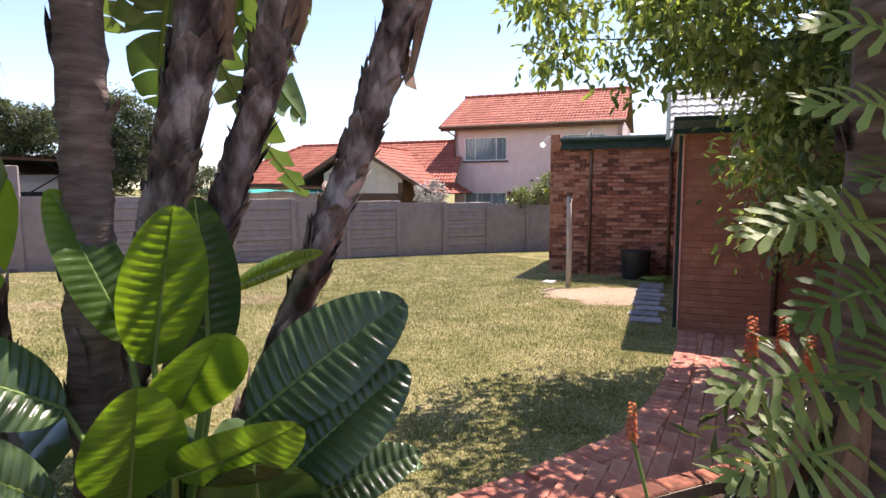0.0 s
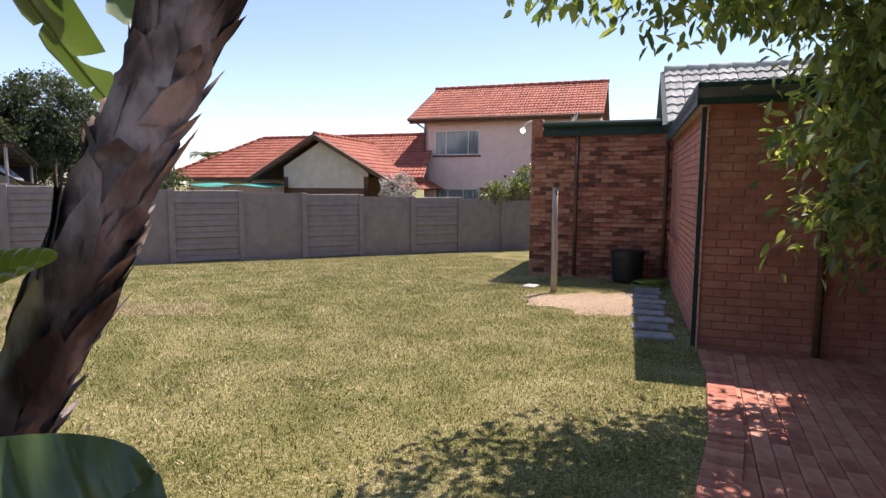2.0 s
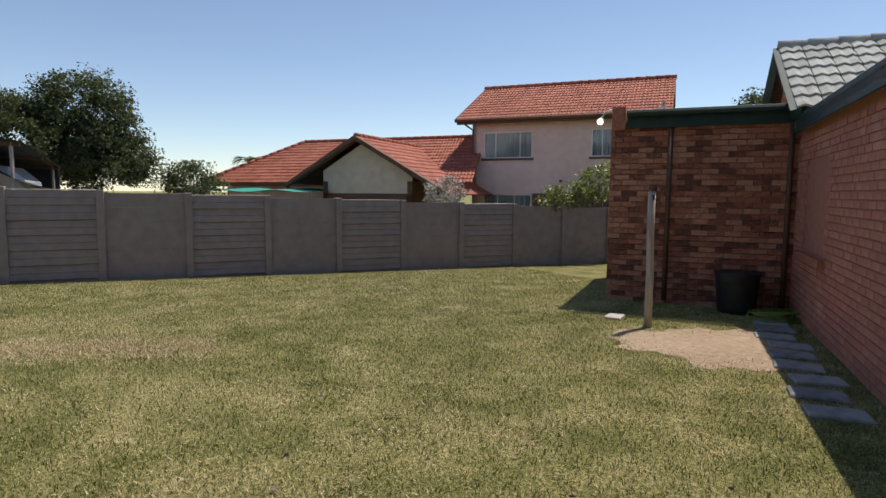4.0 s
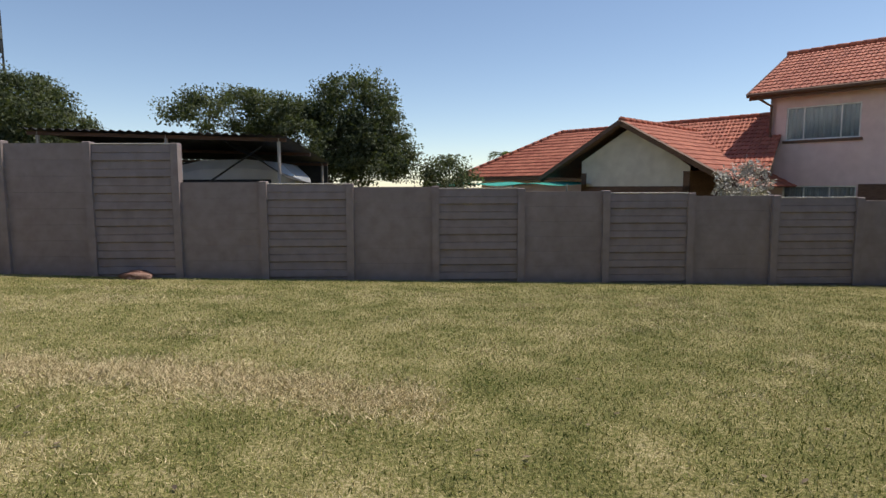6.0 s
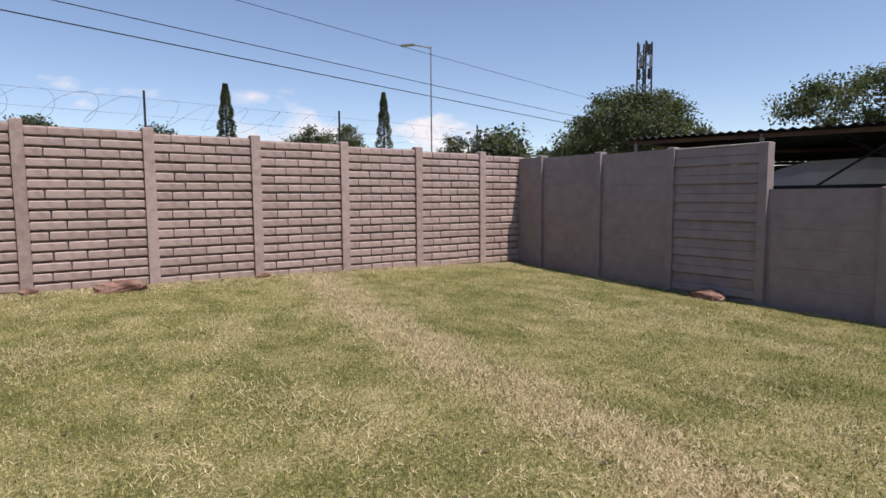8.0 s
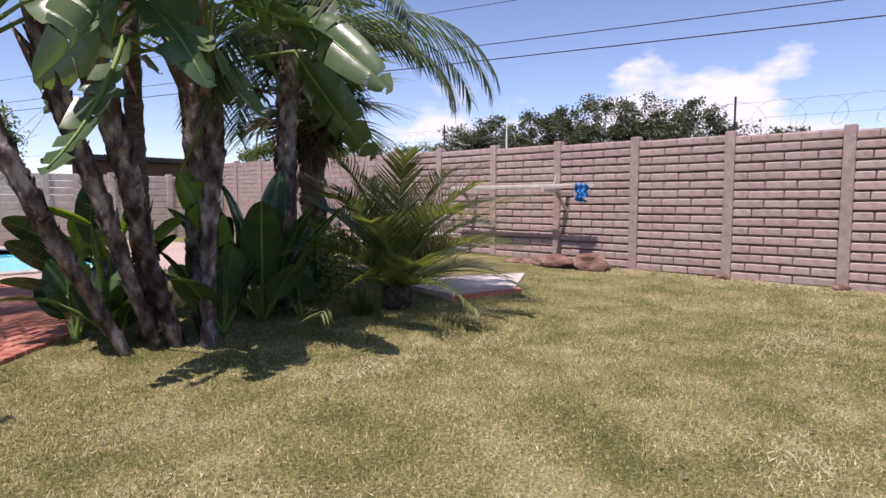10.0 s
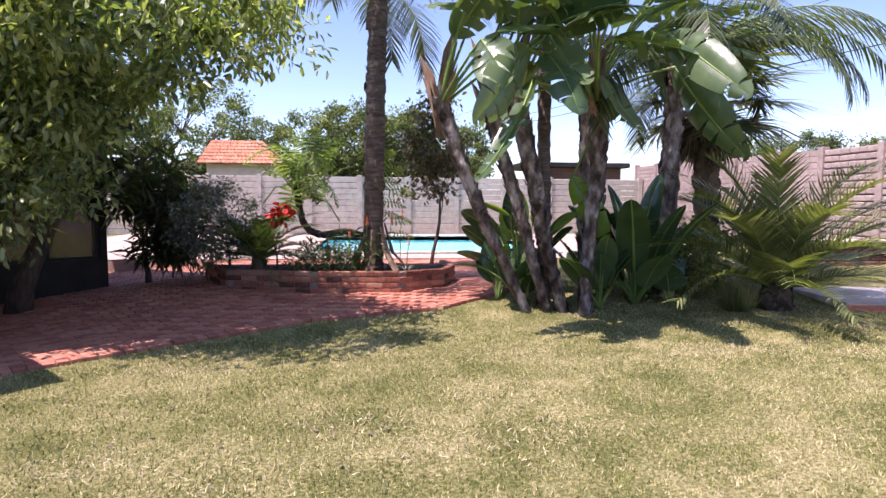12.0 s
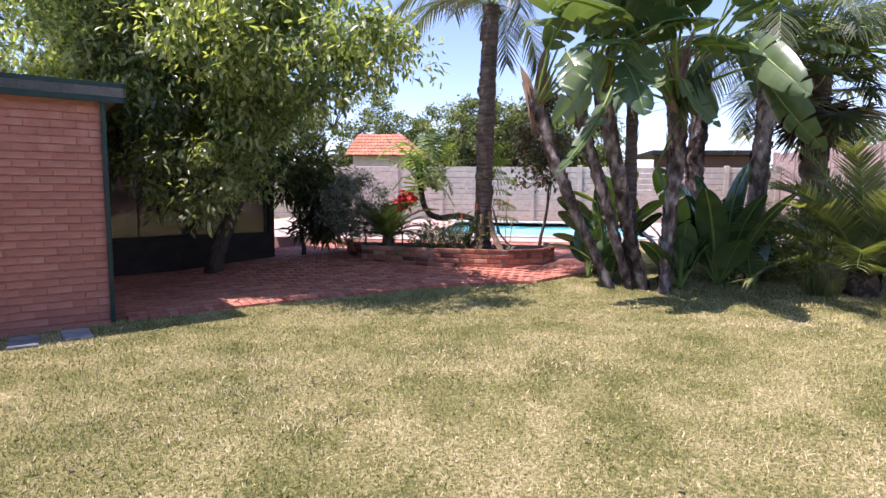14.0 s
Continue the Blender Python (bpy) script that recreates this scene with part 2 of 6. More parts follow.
CURTAIN = material("net_curtain", two((0.22, 0.25, 0.27), (0.40, 0.43, 0.45)), scale=4, stretch=(14, 14, 0.4), bump=0.4, bump_scale=8, rough=0.9)
CLOUD = bpy.data.materials.new("cloud_bank")
CLOUD.use_nodes = True
cn, cl = CLOUD.node_tree.nodes, CLOUD.node_tree.links
cco, cmap, cnz, cgr = cn.new("ShaderNodeTexCoord"), cn.new("ShaderNodeMapping"), cn.new("ShaderNodeTexNoise"), cn.new("ShaderNodeValToRGB")
cmap.inputs["Scale"].default_value = (0.0035, 0.0035, 0.0075)
cnz.inputs["Scale"].default_value, cnz.inputs["Detail"].default_value, cnz.inputs["Roughness"].default_value = 1.0, 9, 0.52
cl.new(cco.outputs["Object"], cmap.inputs[0])
cl.new(cmap.outputs[0], cnz.inputs[0])
csep, cfade, csum = cn.new("ShaderNodeSeparateXYZ"), cn.new("ShaderNodeMapRange"), cn.new("ShaderNodeMath")
cl.new(cco.outputs["Object"], csep.inputs[0])
cl.new(csep.outputs[2], cfade.inputs[0])
for key, value in ((1, 60.0), (2, 520.0), (3, 0.14), (4, -0.22)):
    cfade.inputs[key].default_value = value
csum.operation = "ADD"
cdist, chump, csum2 = cn.new("ShaderNodeVectorMath"), cn.new("ShaderNodeMapRange"), cn.new("ShaderNodeMath")
cdist.operation, csum2.operation = "DISTANCE", "ADD"
cdist.inputs[1].default_value = (-1800, -700, 150)          # the large bank of cloud
cl.new(cco.outputs["Object"], cdist.inputs[0])
cl.new(cdist.outputs["Value"], chump.inputs[0])
for key, value in ((1, 150.0), (2, 600.0), (3, 0.17), (4, -0.04)):
    chump.inputs[key].default_value = value
cl.new(cnz.outputs[0], csum.inputs[0])
cl.new(cfade.outputs[0], csum.inputs[1])
cgr.color_ramp.elements[0].position, cgr.color_ramp.elements[1].position = 0.47, 0.60
cl.new(csum.outputs[0], csum2.inputs[0])
cl.new(chump.outputs[0], csum2.inputs[1])
cl.new(csum2.outputs[0], cgr.inputs[0])
cem, ctr, cmx = cn.new("ShaderNodeEmission"), cn.new("ShaderNodeBsdfTransparent"), cn.new("ShaderNodeMixShader")
cem.inputs[0].default_value, cem.inputs[1].default_value = (0.86, 0.88, 0.93, 1), 0.85
cl.new(cgr.outputs[0], cmx.inputs[0])
cl.new(ctr.outputs[0], cmx.inputs[1])
cl.new(cem.outputs[0], cmx.inputs[2])
cl.new(cmx.outputs[0], cn["Material Output"].inputs[0])


def glass(name, tint=(0.9, 0.95, 0.95), rough=0.02):
    m = bpy.data.materials.new(name)
    m.use_nodes = True
    b = m.node_tree.nodes["Principled BSDF"]
    b.inputs["Base Color"].default_value = (*tint, 1)
    b.inputs["Roughness"].default_value, b.inputs["Transmission Weight"].default_value, b.inputs["IOR"].default_value = rough, 1.0, 1.45
    return m


GLASS = glass("window_glass")
WATER = glass("pool_water", (0.75, 0.97, 1.0), 0.03)
WATER.node_tree.nodes["Principled BSDF"].inputs["IOR"].default_value = 1.12
LAMPGLOW = bpy.data.materials.new("lamp_glow")
LAMPGLOW.use_nodes = True
LAMPGLOW.node_tree.nodes["Principled BSDF"].inputs["Emission Color"].default_value = (1.0, 0.85, 0.65, 1)
LAMPGLOW.node_tree.nodes["Principled BSDF"].inputs["Emission Strength"].default_value = 2.5


# ---------------------------------------------------------------- mesh tools
class Build:
    """Collects vertices and faces, then makes one mesh object."""

    def __init__(self):
        self.v, self.f = [], []

    def add(self, verts, faces):
        o = len(self.v)
        self.v += [tuple(p) for p in verts]
        self.f += [tuple(i + o for i in f) for f in faces]
        return self

    def box(self, x0, y0, z0, x1, y1, z1, m=None, bevel=0.0):
        b = bevel
        if b:
            vs, fs = [], []
            for z, k in ((z0, b), (z0 + b, 0), (z1 - b, 0), (z1, b)):
                vs += [(x0 + k, y0 + k, z), (x1 - k, y0 + k, z), (x1 - k, y1 - k, z), (x0 + k, y1 - k, z)]
            fs = [(3, 2, 1, 0), (12, 13, 14, 15)]
            for r in range(3):
                for i in range(4):
                    fs.append((r * 4 + i, r * 4 + (i + 1) % 4, r * 4 + 4 + (i + 1) % 4, r * 4 + 4 + i))
        else:
            vs = [(x0, y0, z0), (x1, y0, z0), (x1, y1, z0), (x0, y1, z0), (x0, y0, z1), (x1, y0, z1), (x1, y1, z1), (x0, y1, z1)]
            fs = [(3, 2, 1, 0), (4, 5, 6, 7), (0, 1, 5, 4), (1, 2, 6, 5), (2, 3, 7, 6), (3, 0, 4, 7)]
        if m is not None:
            vs = [m @ Vector(p) for p in vs]
        return self.add(vs, fs)

    def tube(self, pts, radii, n=8, wob=0.0):
        pts = [Vector(p) for p in pts]
        if not hasattr(radii, "__len__"):
            radii = [radii] * len(pts)
        vs, fs = [], []
        side = None
        for i, p in enumerate(pts):
            d = (pts[min(i + 1, len(pts) - 1)] - pts[max(i - 1, 0)]).normalized()
            if side is None:
                side = d.orthogonal().normalized()
            side = (side - d * side.dot(d)).normalized()
            up = d.cross(side)
            for k in range(n):
                a = 2 * math.pi * k / n
                r = radii[i] * (1 + wob * (RNG.random() - 0.5))
                vs.append(p + (side * math.cos(a) + up * math.sin(a)) * r)
        for i in range(len(pts) - 1):
            for k in range(n):
                fs.append((i * n + k, i * n + (k + 1) % n, (i + 1) * n + (k + 1) % n, (i + 1) * n + k))
        fs.append(tuple(range(n - 1, -1, -1)))
        fs.append(tuple((len(pts) - 1) * n + k for k in range(n)))
        return self.add(vs, fs)

    def make(self, name, mat, parent=None, label="", smooth=False):
        me = bpy.data.meshes.new(name)
        me.from_pydata(self.v, [], self.f)
        me.materials.append(mat)
        if smooth:
            me.polygons.foreach_set("use_smooth", [True] * len(me.polygons))
        ob = new(name, me)
        if parent is not None:
            ob.parent = parent
        if label:
            ob["label"] = label
        return ob


def thing(name, label, category, group="", kind="", at=(0, 0, 0)):
    ob = tagged(new(name), label, category, group, kind)
    ob.location = at
    return ob


def np_mesh(name, verts, faces, mat, parent=None, label="", smooth=False):
    """A mesh from arrays: verts (n, 3), faces (m, k)."""
    me = bpy.data.meshes.new(name)
    verts, faces = np.asarray(verts, np.float32), np.asarray(faces, np.int32)
    k = faces.shape[1]
    me.vertices.add(len(verts))
    me.vertices.foreach_set("co", verts.ravel())
    me.loops.add(faces.size)
    me.loops.foreach_set("vertex_index", faces.ravel())
    me.polygons.add(len(faces))
    me.polygons.foreach_set("loop_start", np.arange(0, faces.size, k, dtype=np.int32))
    if smooth:
        me.polygons.foreach_set("use_smooth", np.ones(len(faces), bool))
    me.update(calc_edges=True)
    me.materials.append(mat)
    ob = new(name, me)
    if parent is not None:
        ob.parent = parent
    if label:
        ob["label"] = label
    return ob


def frames(dirs, ups):
    """Rotation matrices with y along dirs and z near ups."""
    d = dirs / np.linalg.norm(dirs, axis=1, keepdims=True)
    x = np.cross(d, ups)
    x /= np.linalg.norm(x, axis=1, keepdims=True) + 1e-9
    return np.stack([x, d, np.cross(x, d)], axis=2)


LEAF_V = np.array([(0, 0, 0), (0.26, 0.35, 0.06), (0.22, 0.72, 0.03), (0, 1, -0.08), (-0.22, 0.72, 0.03), (-0.26, 0.35, 0.06), (0, 0.5, -0.02)])
LEAF_F = np.array([(0, 1, 6), (1, 2, 6), (2, 3, 6), (3, 4, 6), (4, 5, 6), (5, 0, 6)])
CARD_V = np.array([(0, 0, 0), (0.3, 0.5, 0.08), (0, 1, -0.05), (-0.3, 0.5, 0.08)])
CARD_F = np.array([(0, 1, 2), (0, 2, 3)])
STRAP_V = np.array([(-0.5, 0, 0), (0.5, 0, 0), (0.45, 0.5, 0.0), (-0.45, 0.5, 0.0), (0, 1, -0.12)])
STRAP_F = np.array([(0, 1, 2), (0, 2, 3), (3, 2, 4)])


def scatter(tv, tf, places, rot, sx, sy):
    v = np.repeat(tv[None], len(places), 0).copy()
    v[:, :, 0] *= sx[:, None]
    v[:, :, 1] *= sy[:, None]
    v[:, :, 2] *= sy[:, None]
    v = np.einsum("nij,nkj->nki", rot, v) + places[:, None]
    f = tf[None] + (np.arange(len(places)) * len(tv))[:, None, None]
    return v.reshape(-1, 3), f.reshape(-1, tf.shape[1])


# ---------------------------------------------------------------- the lie of the land
def smooth01(u):
    u = min(1.0, max(0.0, u))
    return u * u * (3 - 2 * u)


def ground_z(x, y):
    b = -0.168 - 0.0169 * max(-14, min(14, x)) - 0.0112 * max(-14, min(18, y))
    u = smooth01((3.4 - y) / 2.4) * (1 if x < 4.5 else max(0.0, 1 - (x - 4.5) / 3)) * 0.9
    b -= b * u
    b += 0.0025 * min(6.5, max(0, -x - 2)) ** 2 - 0.0025 * min(6.5, max(0, y - 10)) ** 2
    return b


HOUSE_TURN = radians(42.8)
A, B = Vector((math.cos(HOUSE_TURN), math.sin(HOUSE_TURN), 0)), Vector((-math.sin(HOUSE_TURN), math.cos(HOUSE_TURN), 0))   # axes of the house
PATH_EDGE = [(7.2, 5.9), (5.9, 5.05), (5.27, 4.5), (4.14, 3.65), (2.87, 2.85), (1.9, 2.62), (1.2, 2.5), (0.35, 1.9), (-0.25, 1.1), (-0.45, 0.0), (-0.5, -2.0), (-0.5, -4.5)]


def edge_y(x):
    """The lawn's border along the paving, as y over x (for x above -0.25)."""
    for (x1, y1), (x0, y0) in zip(PATH_EDGE, PATH_EDGE[1:]):
        if x0 <= x <= x1:
            return y0 + (y1 - y0) * (x - x0) / (x1 - x0)
    return -99 if x < 0 else 99


def on_paving(x, y):
    return x > -0.5 and y < edge_y(min(max(x, -0.49), 7.19))


# ground: one sheet, fine near the walk, coarse out to the horizon
xs = np.concatenate([[-3000, -1200, -500, -200, -90, -45, -25], np.arange(-16, 18.01, 0.4), [25, 45, 90, 200, 500, 1200, 3000]])
ys = np.concatenate([[-3000, -1200, -500, -200, -90, -45, -25], np.arange(-16, 20.01, 0.4), [28, 45, 90, 200, 500, 1200, 3000]])
gv = np.array([(x, y, ground_z(x, y) - 0.004) for y in ys for x in xs])
nx = len(xs)
gf = np.array([f for f in [(j * nx + i, j * nx + i + 1, (j + 1) * nx + i + 1, (j + 1) * nx + i) for j in range(len(ys) - 1) for i in range(nx - 1)]
               if not (-2.3 < gv[list(f), 0].mean() < 3.65 and -9.9 < gv[list(f), 1].mean() < -3.5)])     # open over the pool
ground = tagged(np_mesh("ground", gv, gf, LAWN, smooth=True), "sloping lawn of short green and straw-coloured grass", "lawn", kind="structure")


# ---------------------------------------------------------------- boundary walls
def precast_post(x, y, z0, z1, parent, mat, along="x", w=0.13, d=0.19):
    hx, hy = (w / 2, d / 2) if along == "x" else (d / 2, w / 2)
    b = Build().box(x - hx, y - hy, z0 - 0.2, x + hx, y + hy, z1 + 0.02, bevel=0.012)
    return b.make("post", mat, parent)


FENCE_Y, WALL_X = 16.3, -8.2
fence = thing("wall_back", "grey-brown painted precast concrete fence with posts", "fence", kind="structure")


def fence_top(x):
    return (1.36 - 0.03 * (x + 2.75)) if x > -2.8 else 2.0 - 0.018 * (x + 2.77)


posts_x = [-7.45, -5.87, -4.31, -2.76] + [-2.76 + 1.56 * k for k in range(1, 13)]
edges = [WALL_X - 0.08] + posts_x
for i, x in enumerate(posts_x):
    high = max(fence_top(x - 0.1), fence_top(x + 0.1))
    precast_post(x, FENCE_Y, ground_z(x, FENCE_Y) - 0.1, high + 0.015, fence, FENCE)
for i, (x0, x1) in enumerate(zip(edges, edges[1:])):
    xm = (x0 + x1) / 2
    z1, z0 = fence_top(xm), ground_z(xm, FENCE_Y) - 0.25
    slatted = i in (3, 5, 7, 9, 11)
    n = 9 if z1 > 1.6 else 7
    h = (z1 - z0) / n
    for k in range(n):
        b = Build()
        if slatted:
            # a plank that leans out towards its foot, over a recessed joint, with a groove along its middle
            lip = 0.012 + 0.01 * RNG.random()
            sect = [(-0.05 - lip, 0.018), (-0.046 - lip, 0.026), (-0.052, h * 0.46), (-0.04, h * 0.5), (-0.052, h * 0.54), (-0.034, h - 0.004), (0.02, h - 0.002), (0.02, 0.0), (-0.03, 0.0), (-0.05, 0.016)]
            vs = [(x, FENCE_Y + dy, z0 + k * h + dz) for x in (x0 + 0.055, x1 - 0.055) for dy, dz in sect]
            m = len(sect)
            b.add(vs, [tuple(range(m)), tuple(range(2 * m - 1, m - 1, -1))] + [(q, m + q, m + (q + 1) % m, (q + 1) % m) for q in range(m)])
        else:
            b.box(x0 + 0.055, FENCE_Y - 0.03, z0 + k * h, x1 - 0.055, FENCE_Y + 0.02, z0 + (k + 1) * h - 0.0015, bevel=0.001)
        b.make("slat", FENCE, fence)
    if slatted:
        # added paler strip: sunlight on the bay's top edge, put in as colour
        Build().box(x0 + 0.06, FENCE_Y - 0.05, z1 + 0.001, x1 - 0.06, FENCE_Y + 0.025, z1 + 0.022, bevel=0.006).make("capping", CONCRETE, fence)

west = thing("wall_west", "brick-patterned precast boundary wall painted dusty pink-brown", "wall", kind="structure")


def wall_top(y):
    return 2.36 - 0.0175 * (y - 4)


post_y = [12.0 + 1.605 * k for k in range(-15, 3)]
for y in post_y:
    precast_post(WALL_X, y, ground_z(WALL_X, y) - 0.2, wall_top(y) + 0.03, west, BRICKWALL, along="y", w=0.15, d=0.17)
brick_meshes = {}


def shared_box(key, sx, sy, sz, mat, bevel):
    """One box mesh, centred, for many objects."""
    if key not in brick_meshes:
        b = Build().box(-sx / 2, -sy / 2, -sz / 2, sx / 2, sy / 2, sz / 2, bevel=bevel)
        me = bpy.data.meshes.new(key)
        me.from_pydata(b.v, [], b.f)
        me.materials.append(mat)
        brick_meshes[key] = me
    return brick_meshes[key]


def piece(name, mesh, at, parent, rz=0.0, tilt=0.0):
    ob = new(name, mesh)
    ob.parent = parent
    ob.matrix_basis = Matrix.Translation(at) @ Euler((tilt, 0, rz)).to_matrix().to_4x4()
    return ob


west_panels = []
bounds = post_y + [FENCE_Y + 0.09]
for i, (y0, y1) in enumerate(zip(bounds, bounds[1:])):
    ym = (y0 + y1) / 2
    top = wall_top(ym)
    pan = Build().box(WALL_X - 0.06, y0 + 0.06, top - 2.5, WALL_X - 0.022, y1 - 0.06, top - 0.012).make("panel", BRICKWALL, west)
    west_panels.append((pan, y0 + 0.07, y1 - 0.07, top))

# wall behind the pool
far = thing("wall_south", "pale beige precast wall with slatted bays behind the pool", "wall", kind="structure")
FAR_Y = -11.5
fx = [-8.05 + 1.77 * k for k in range(0, 14)]
for x in fx:
    precast_post(x, FAR_Y, -0.1, 2.14, far, FARWALL, w=0.16, d=0.16)
for x0, x1 in zip(fx, fx[1:]):
    for k in range(10):
        Build().box(x0 + 0.07, FAR_Y - 0.03, 0.0 + k * 0.21, x1 - 0.07, FAR_Y + 0.03, 0.2 + k * 0.21, bevel=0.015).make("slat", FARWALL, far)
# plain walls that close the garden
tagged(Build().box(15.9, -11.6, -0.6, 16.0, 16.4, 1.8).make("wall_east", FARWALL), "plain beige boundary wall beside the house", "wall", kind="structure")


# ---------------------------------------------------------------- the house: brick wing, flat roof
C = Vector((6.03, 5.26, 0))
ROOF_Z = 2.2
wing_len = 5.19
J = C + A * wing_len
KA = J + B * 2.64            # outer corner of the projecting back room


def brick_face(parent, p0, p1, z0, z1, normal, singles=0, holes=(), one=BRICK, run=BRICKI, proud=0.014, out=0.004):
    """Face bricks in stretcher bond from p0 to p1; the first `singles` nearest p0 are parts of their own."""
    d = (p1 - p0)
    length = d.length
    d = d / length
    rz = math.atan2(d.y, d.x)
    bl, bh, j = 0.222, 0.073, 0.012
    rows = int((z1 - z0) / (bh + j))
    rest = Build()
    count = 0
    mesh = shared_box("house_brick_" + one.name, bl, 0.03, bh, one, 0.005)
    for r in range(rows):
        s = -(bl + j) / 2 if r % 2 else 0.0
        while s < length - 0.03:
            a, b_ = max(s, 0.0), min(s + bl, length)
            zc = z0 + (bh + j) * r + bh / 2
            if b_ - a > 0.04 and not any(h0 < (a + b_) / 2 < h1 and k0 < zc < k1 for h0, h1, k0, k1 in holes):
                c = p0 + d * ((a + b_) / 2) + normal * (out + proud * RNG.random())
                if b_ - a > bl - 0.005 and count < singles and s < 3.0:
                    piece("brick", mesh, (c.x, c.y, zc), parent, rz + (RNG.random() - 0.5) * 0.01)
                    count += 1
                else:
                    m = Matrix.Translation((c.x, c.y, zc)) @ Matrix.Rotation(rz, 4, "Z")
                    rest.box(-(b_ - a) / 2, -0.015, -bh / 2, (b_ - a) / 2, 0.015, bh / 2, m)
            s += bl + j
    ob = rest.make("brickwork", run, parent)
    ob["kind"] = "stuff"
    return ob


def slab(p0, p1, z0, z1, thick, inward, mat, name, parent=None):
    """An upright slab between two plan points, going inward by thick."""
    q = [p0, p1, p1 + inward * thick, p0 + inward * thick]
    vs = [(p.x, p.y, z) for z in (z0, z1) for p in q]
    fs = [(3, 2, 1, 0), (4, 5, 6, 7), (0, 1, 5, 4), (1, 2, 6, 5), (2, 3, 7, 6), (3, 0, 4, 7)]
    return Build().add(vs, fs).make(name, mat, parent)


house = thing("house_wing", "red face-brick flat-roofed house wing with green fascia", "house")
D = -B                                    # along the wing's front, away from the lawn
slab(C, J, -0.6, ROOF_Z, 0.2, D, WINGJOINT, "wall", house)
slab(C + D * 0.2, C + D * 3.8, -0.6, ROOF_Z, 0.2, A, WINGJOINT, "wall", house)
slab(J, KA, -0.8, ROOF_Z + 0.25, 0.2, A, MORTAR, "wall", house)
slab(KA + A * 0.2, KA + A * 4, -0.8, ROOF_Z + 0.25, 0.2, D, MORTAR, "wall", house)
# the veranda wall beyond, with its windows; its deep shade is in the near-black colour
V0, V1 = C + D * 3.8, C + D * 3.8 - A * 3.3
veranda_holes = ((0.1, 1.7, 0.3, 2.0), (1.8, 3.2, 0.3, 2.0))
slab(V0, V1, -0.4, 0.3, 0.2, D, SHADEDWALL, "wall", house)
slab(V0, V1, 2.0, 2.4, 0.2, D, SHADEDWALL, "wall", house)
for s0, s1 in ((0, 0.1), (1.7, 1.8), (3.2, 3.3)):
    slab(V0 - A * s0, V0 - A * s1, 0.3, 2.0, 0.2, D, SHADEDWALL, "wall", house)


def window(parent, p0, p1, z0, z1, inward, bars, mat=WHITE, curtain=True, sill=None):
    """Frame, glazing bars, panes and a net curtain between two plan points."""
    d = (p1 - p0).normalized()
    L = (p1 - p0).length
    rot = Matrix.Translation((p0.x, p0.y, 0)) @ Matrix(((d.x, inward.x, 0, 0), (d.y, inward.y, 0, 0), (0, 0, 1, 0), (0, 0, 0, 1)))
    w = Build().box(0.05, 0.07, z0 + 0.05, L - 0.05, 0.078, z1 - 0.05, rot).make("window", GLASS, parent)
    w.visible_shadow = False
    fr = Build()
    for x0, x1, a, b in ((0, 0.05, z0, z1), (L - 0.05, L, z0, z1), (0.05, L - 0.05, z0, z0 + 0.05), (0.05, L - 0.05, z1 - 0.05, z1)):
        fr.box(x0, 0.04, a, x1, 0.1, b, rot)
    fr.make("frame", mat, w)
    for k in bars:
        Build().box(k * L - 0.02, 0.05, z0 + 0.05, k * L + 0.02, 0.095, z1 - 0.05, rot).make("glazing_bar", mat, w)
    if sill:
        Build().box(-0.08, -0.06, z0 - 0.1, L + 0.08, 0.1, z0 - 0.003, rot).make("sill", sill, w)
    if curtain:
        vs, fs = [], []
        n = int(L / 0.04)
        for i in range(n + 1):
            off = 0.16 + 0.02 * math.sin(i * 1.3) + 0.01 * math.sin(i * 3.1)
            for z in (z0, z1):
                vs.append(rot @ Vector((L * i / n, off, z)))
        fs = [(2 * i, 2 * i + 2, 2 * i + 3, 2 * i + 1) for i in range(n)]
        Build().add(vs, fs).make("curtain", CURTAIN, w)
    return w


for s0, s1, k0, k1 in veranda_holes:
    window(house, V0 - A * s0, V0 - A * s1, k0, k1, D, (0.5,), DARKSTEEL, curtain=False)
# unseen room walls, added in the same shade colour so the panes look dark
slab(V0 + D * 2.6, V1 + D * 2.6, -0.4, 2.4, 0.15, D, SHADEDWALL, "wall", house)
slab(V1 + D * 0.2, V1 + D * 2.6, -0.4, 2.4, 0.15, A, SHADEDWALL, "wall", house)
# roof deck, fascias, gutters, downpipes


def prism(corners, z0, z1):
    n = len(corners)
    vs = [(p.x, p.y, z) for z in (z0, z1) for p in corners]
    fs = [tuple(range(n - 1, -1, -1)), tuple(range(n, 2 * n))] + [(i, (i + 1) % n, n + (i + 1) % n, n + i) for i in range(n)]
    return Build().add(vs, fs)


prism([V0 + B * 0.35, V1 + B * 0.35 - A * 0.3, V1 + D * 3 - A * 0.3, V0 + D * 3], 2.403, 2.52).make("roof", CONCRETE, house)
slab(V1 + B * 0.35 - A * 0.3, V0 + B * 0.35, 2.3, 2.55, 0.03, D, GREENPAINT, "fascia", house)
O1, O2 = C + B * 0.15 - A * 0.25, C + D * 4.0 - A * 0.25
prism([O1, O2, O2 + A * 5.3, O1 + A * 5.05], ROOF_Z + 0.003, ROOF_Z + 0.1).make("roof", CONCRETE, house)
slab(O1, O1 + A * 5.0, ROOF_Z - 0.06, ROOF_Z + 0.15, 0.03, D, GREENPAINT, "fascia", house)
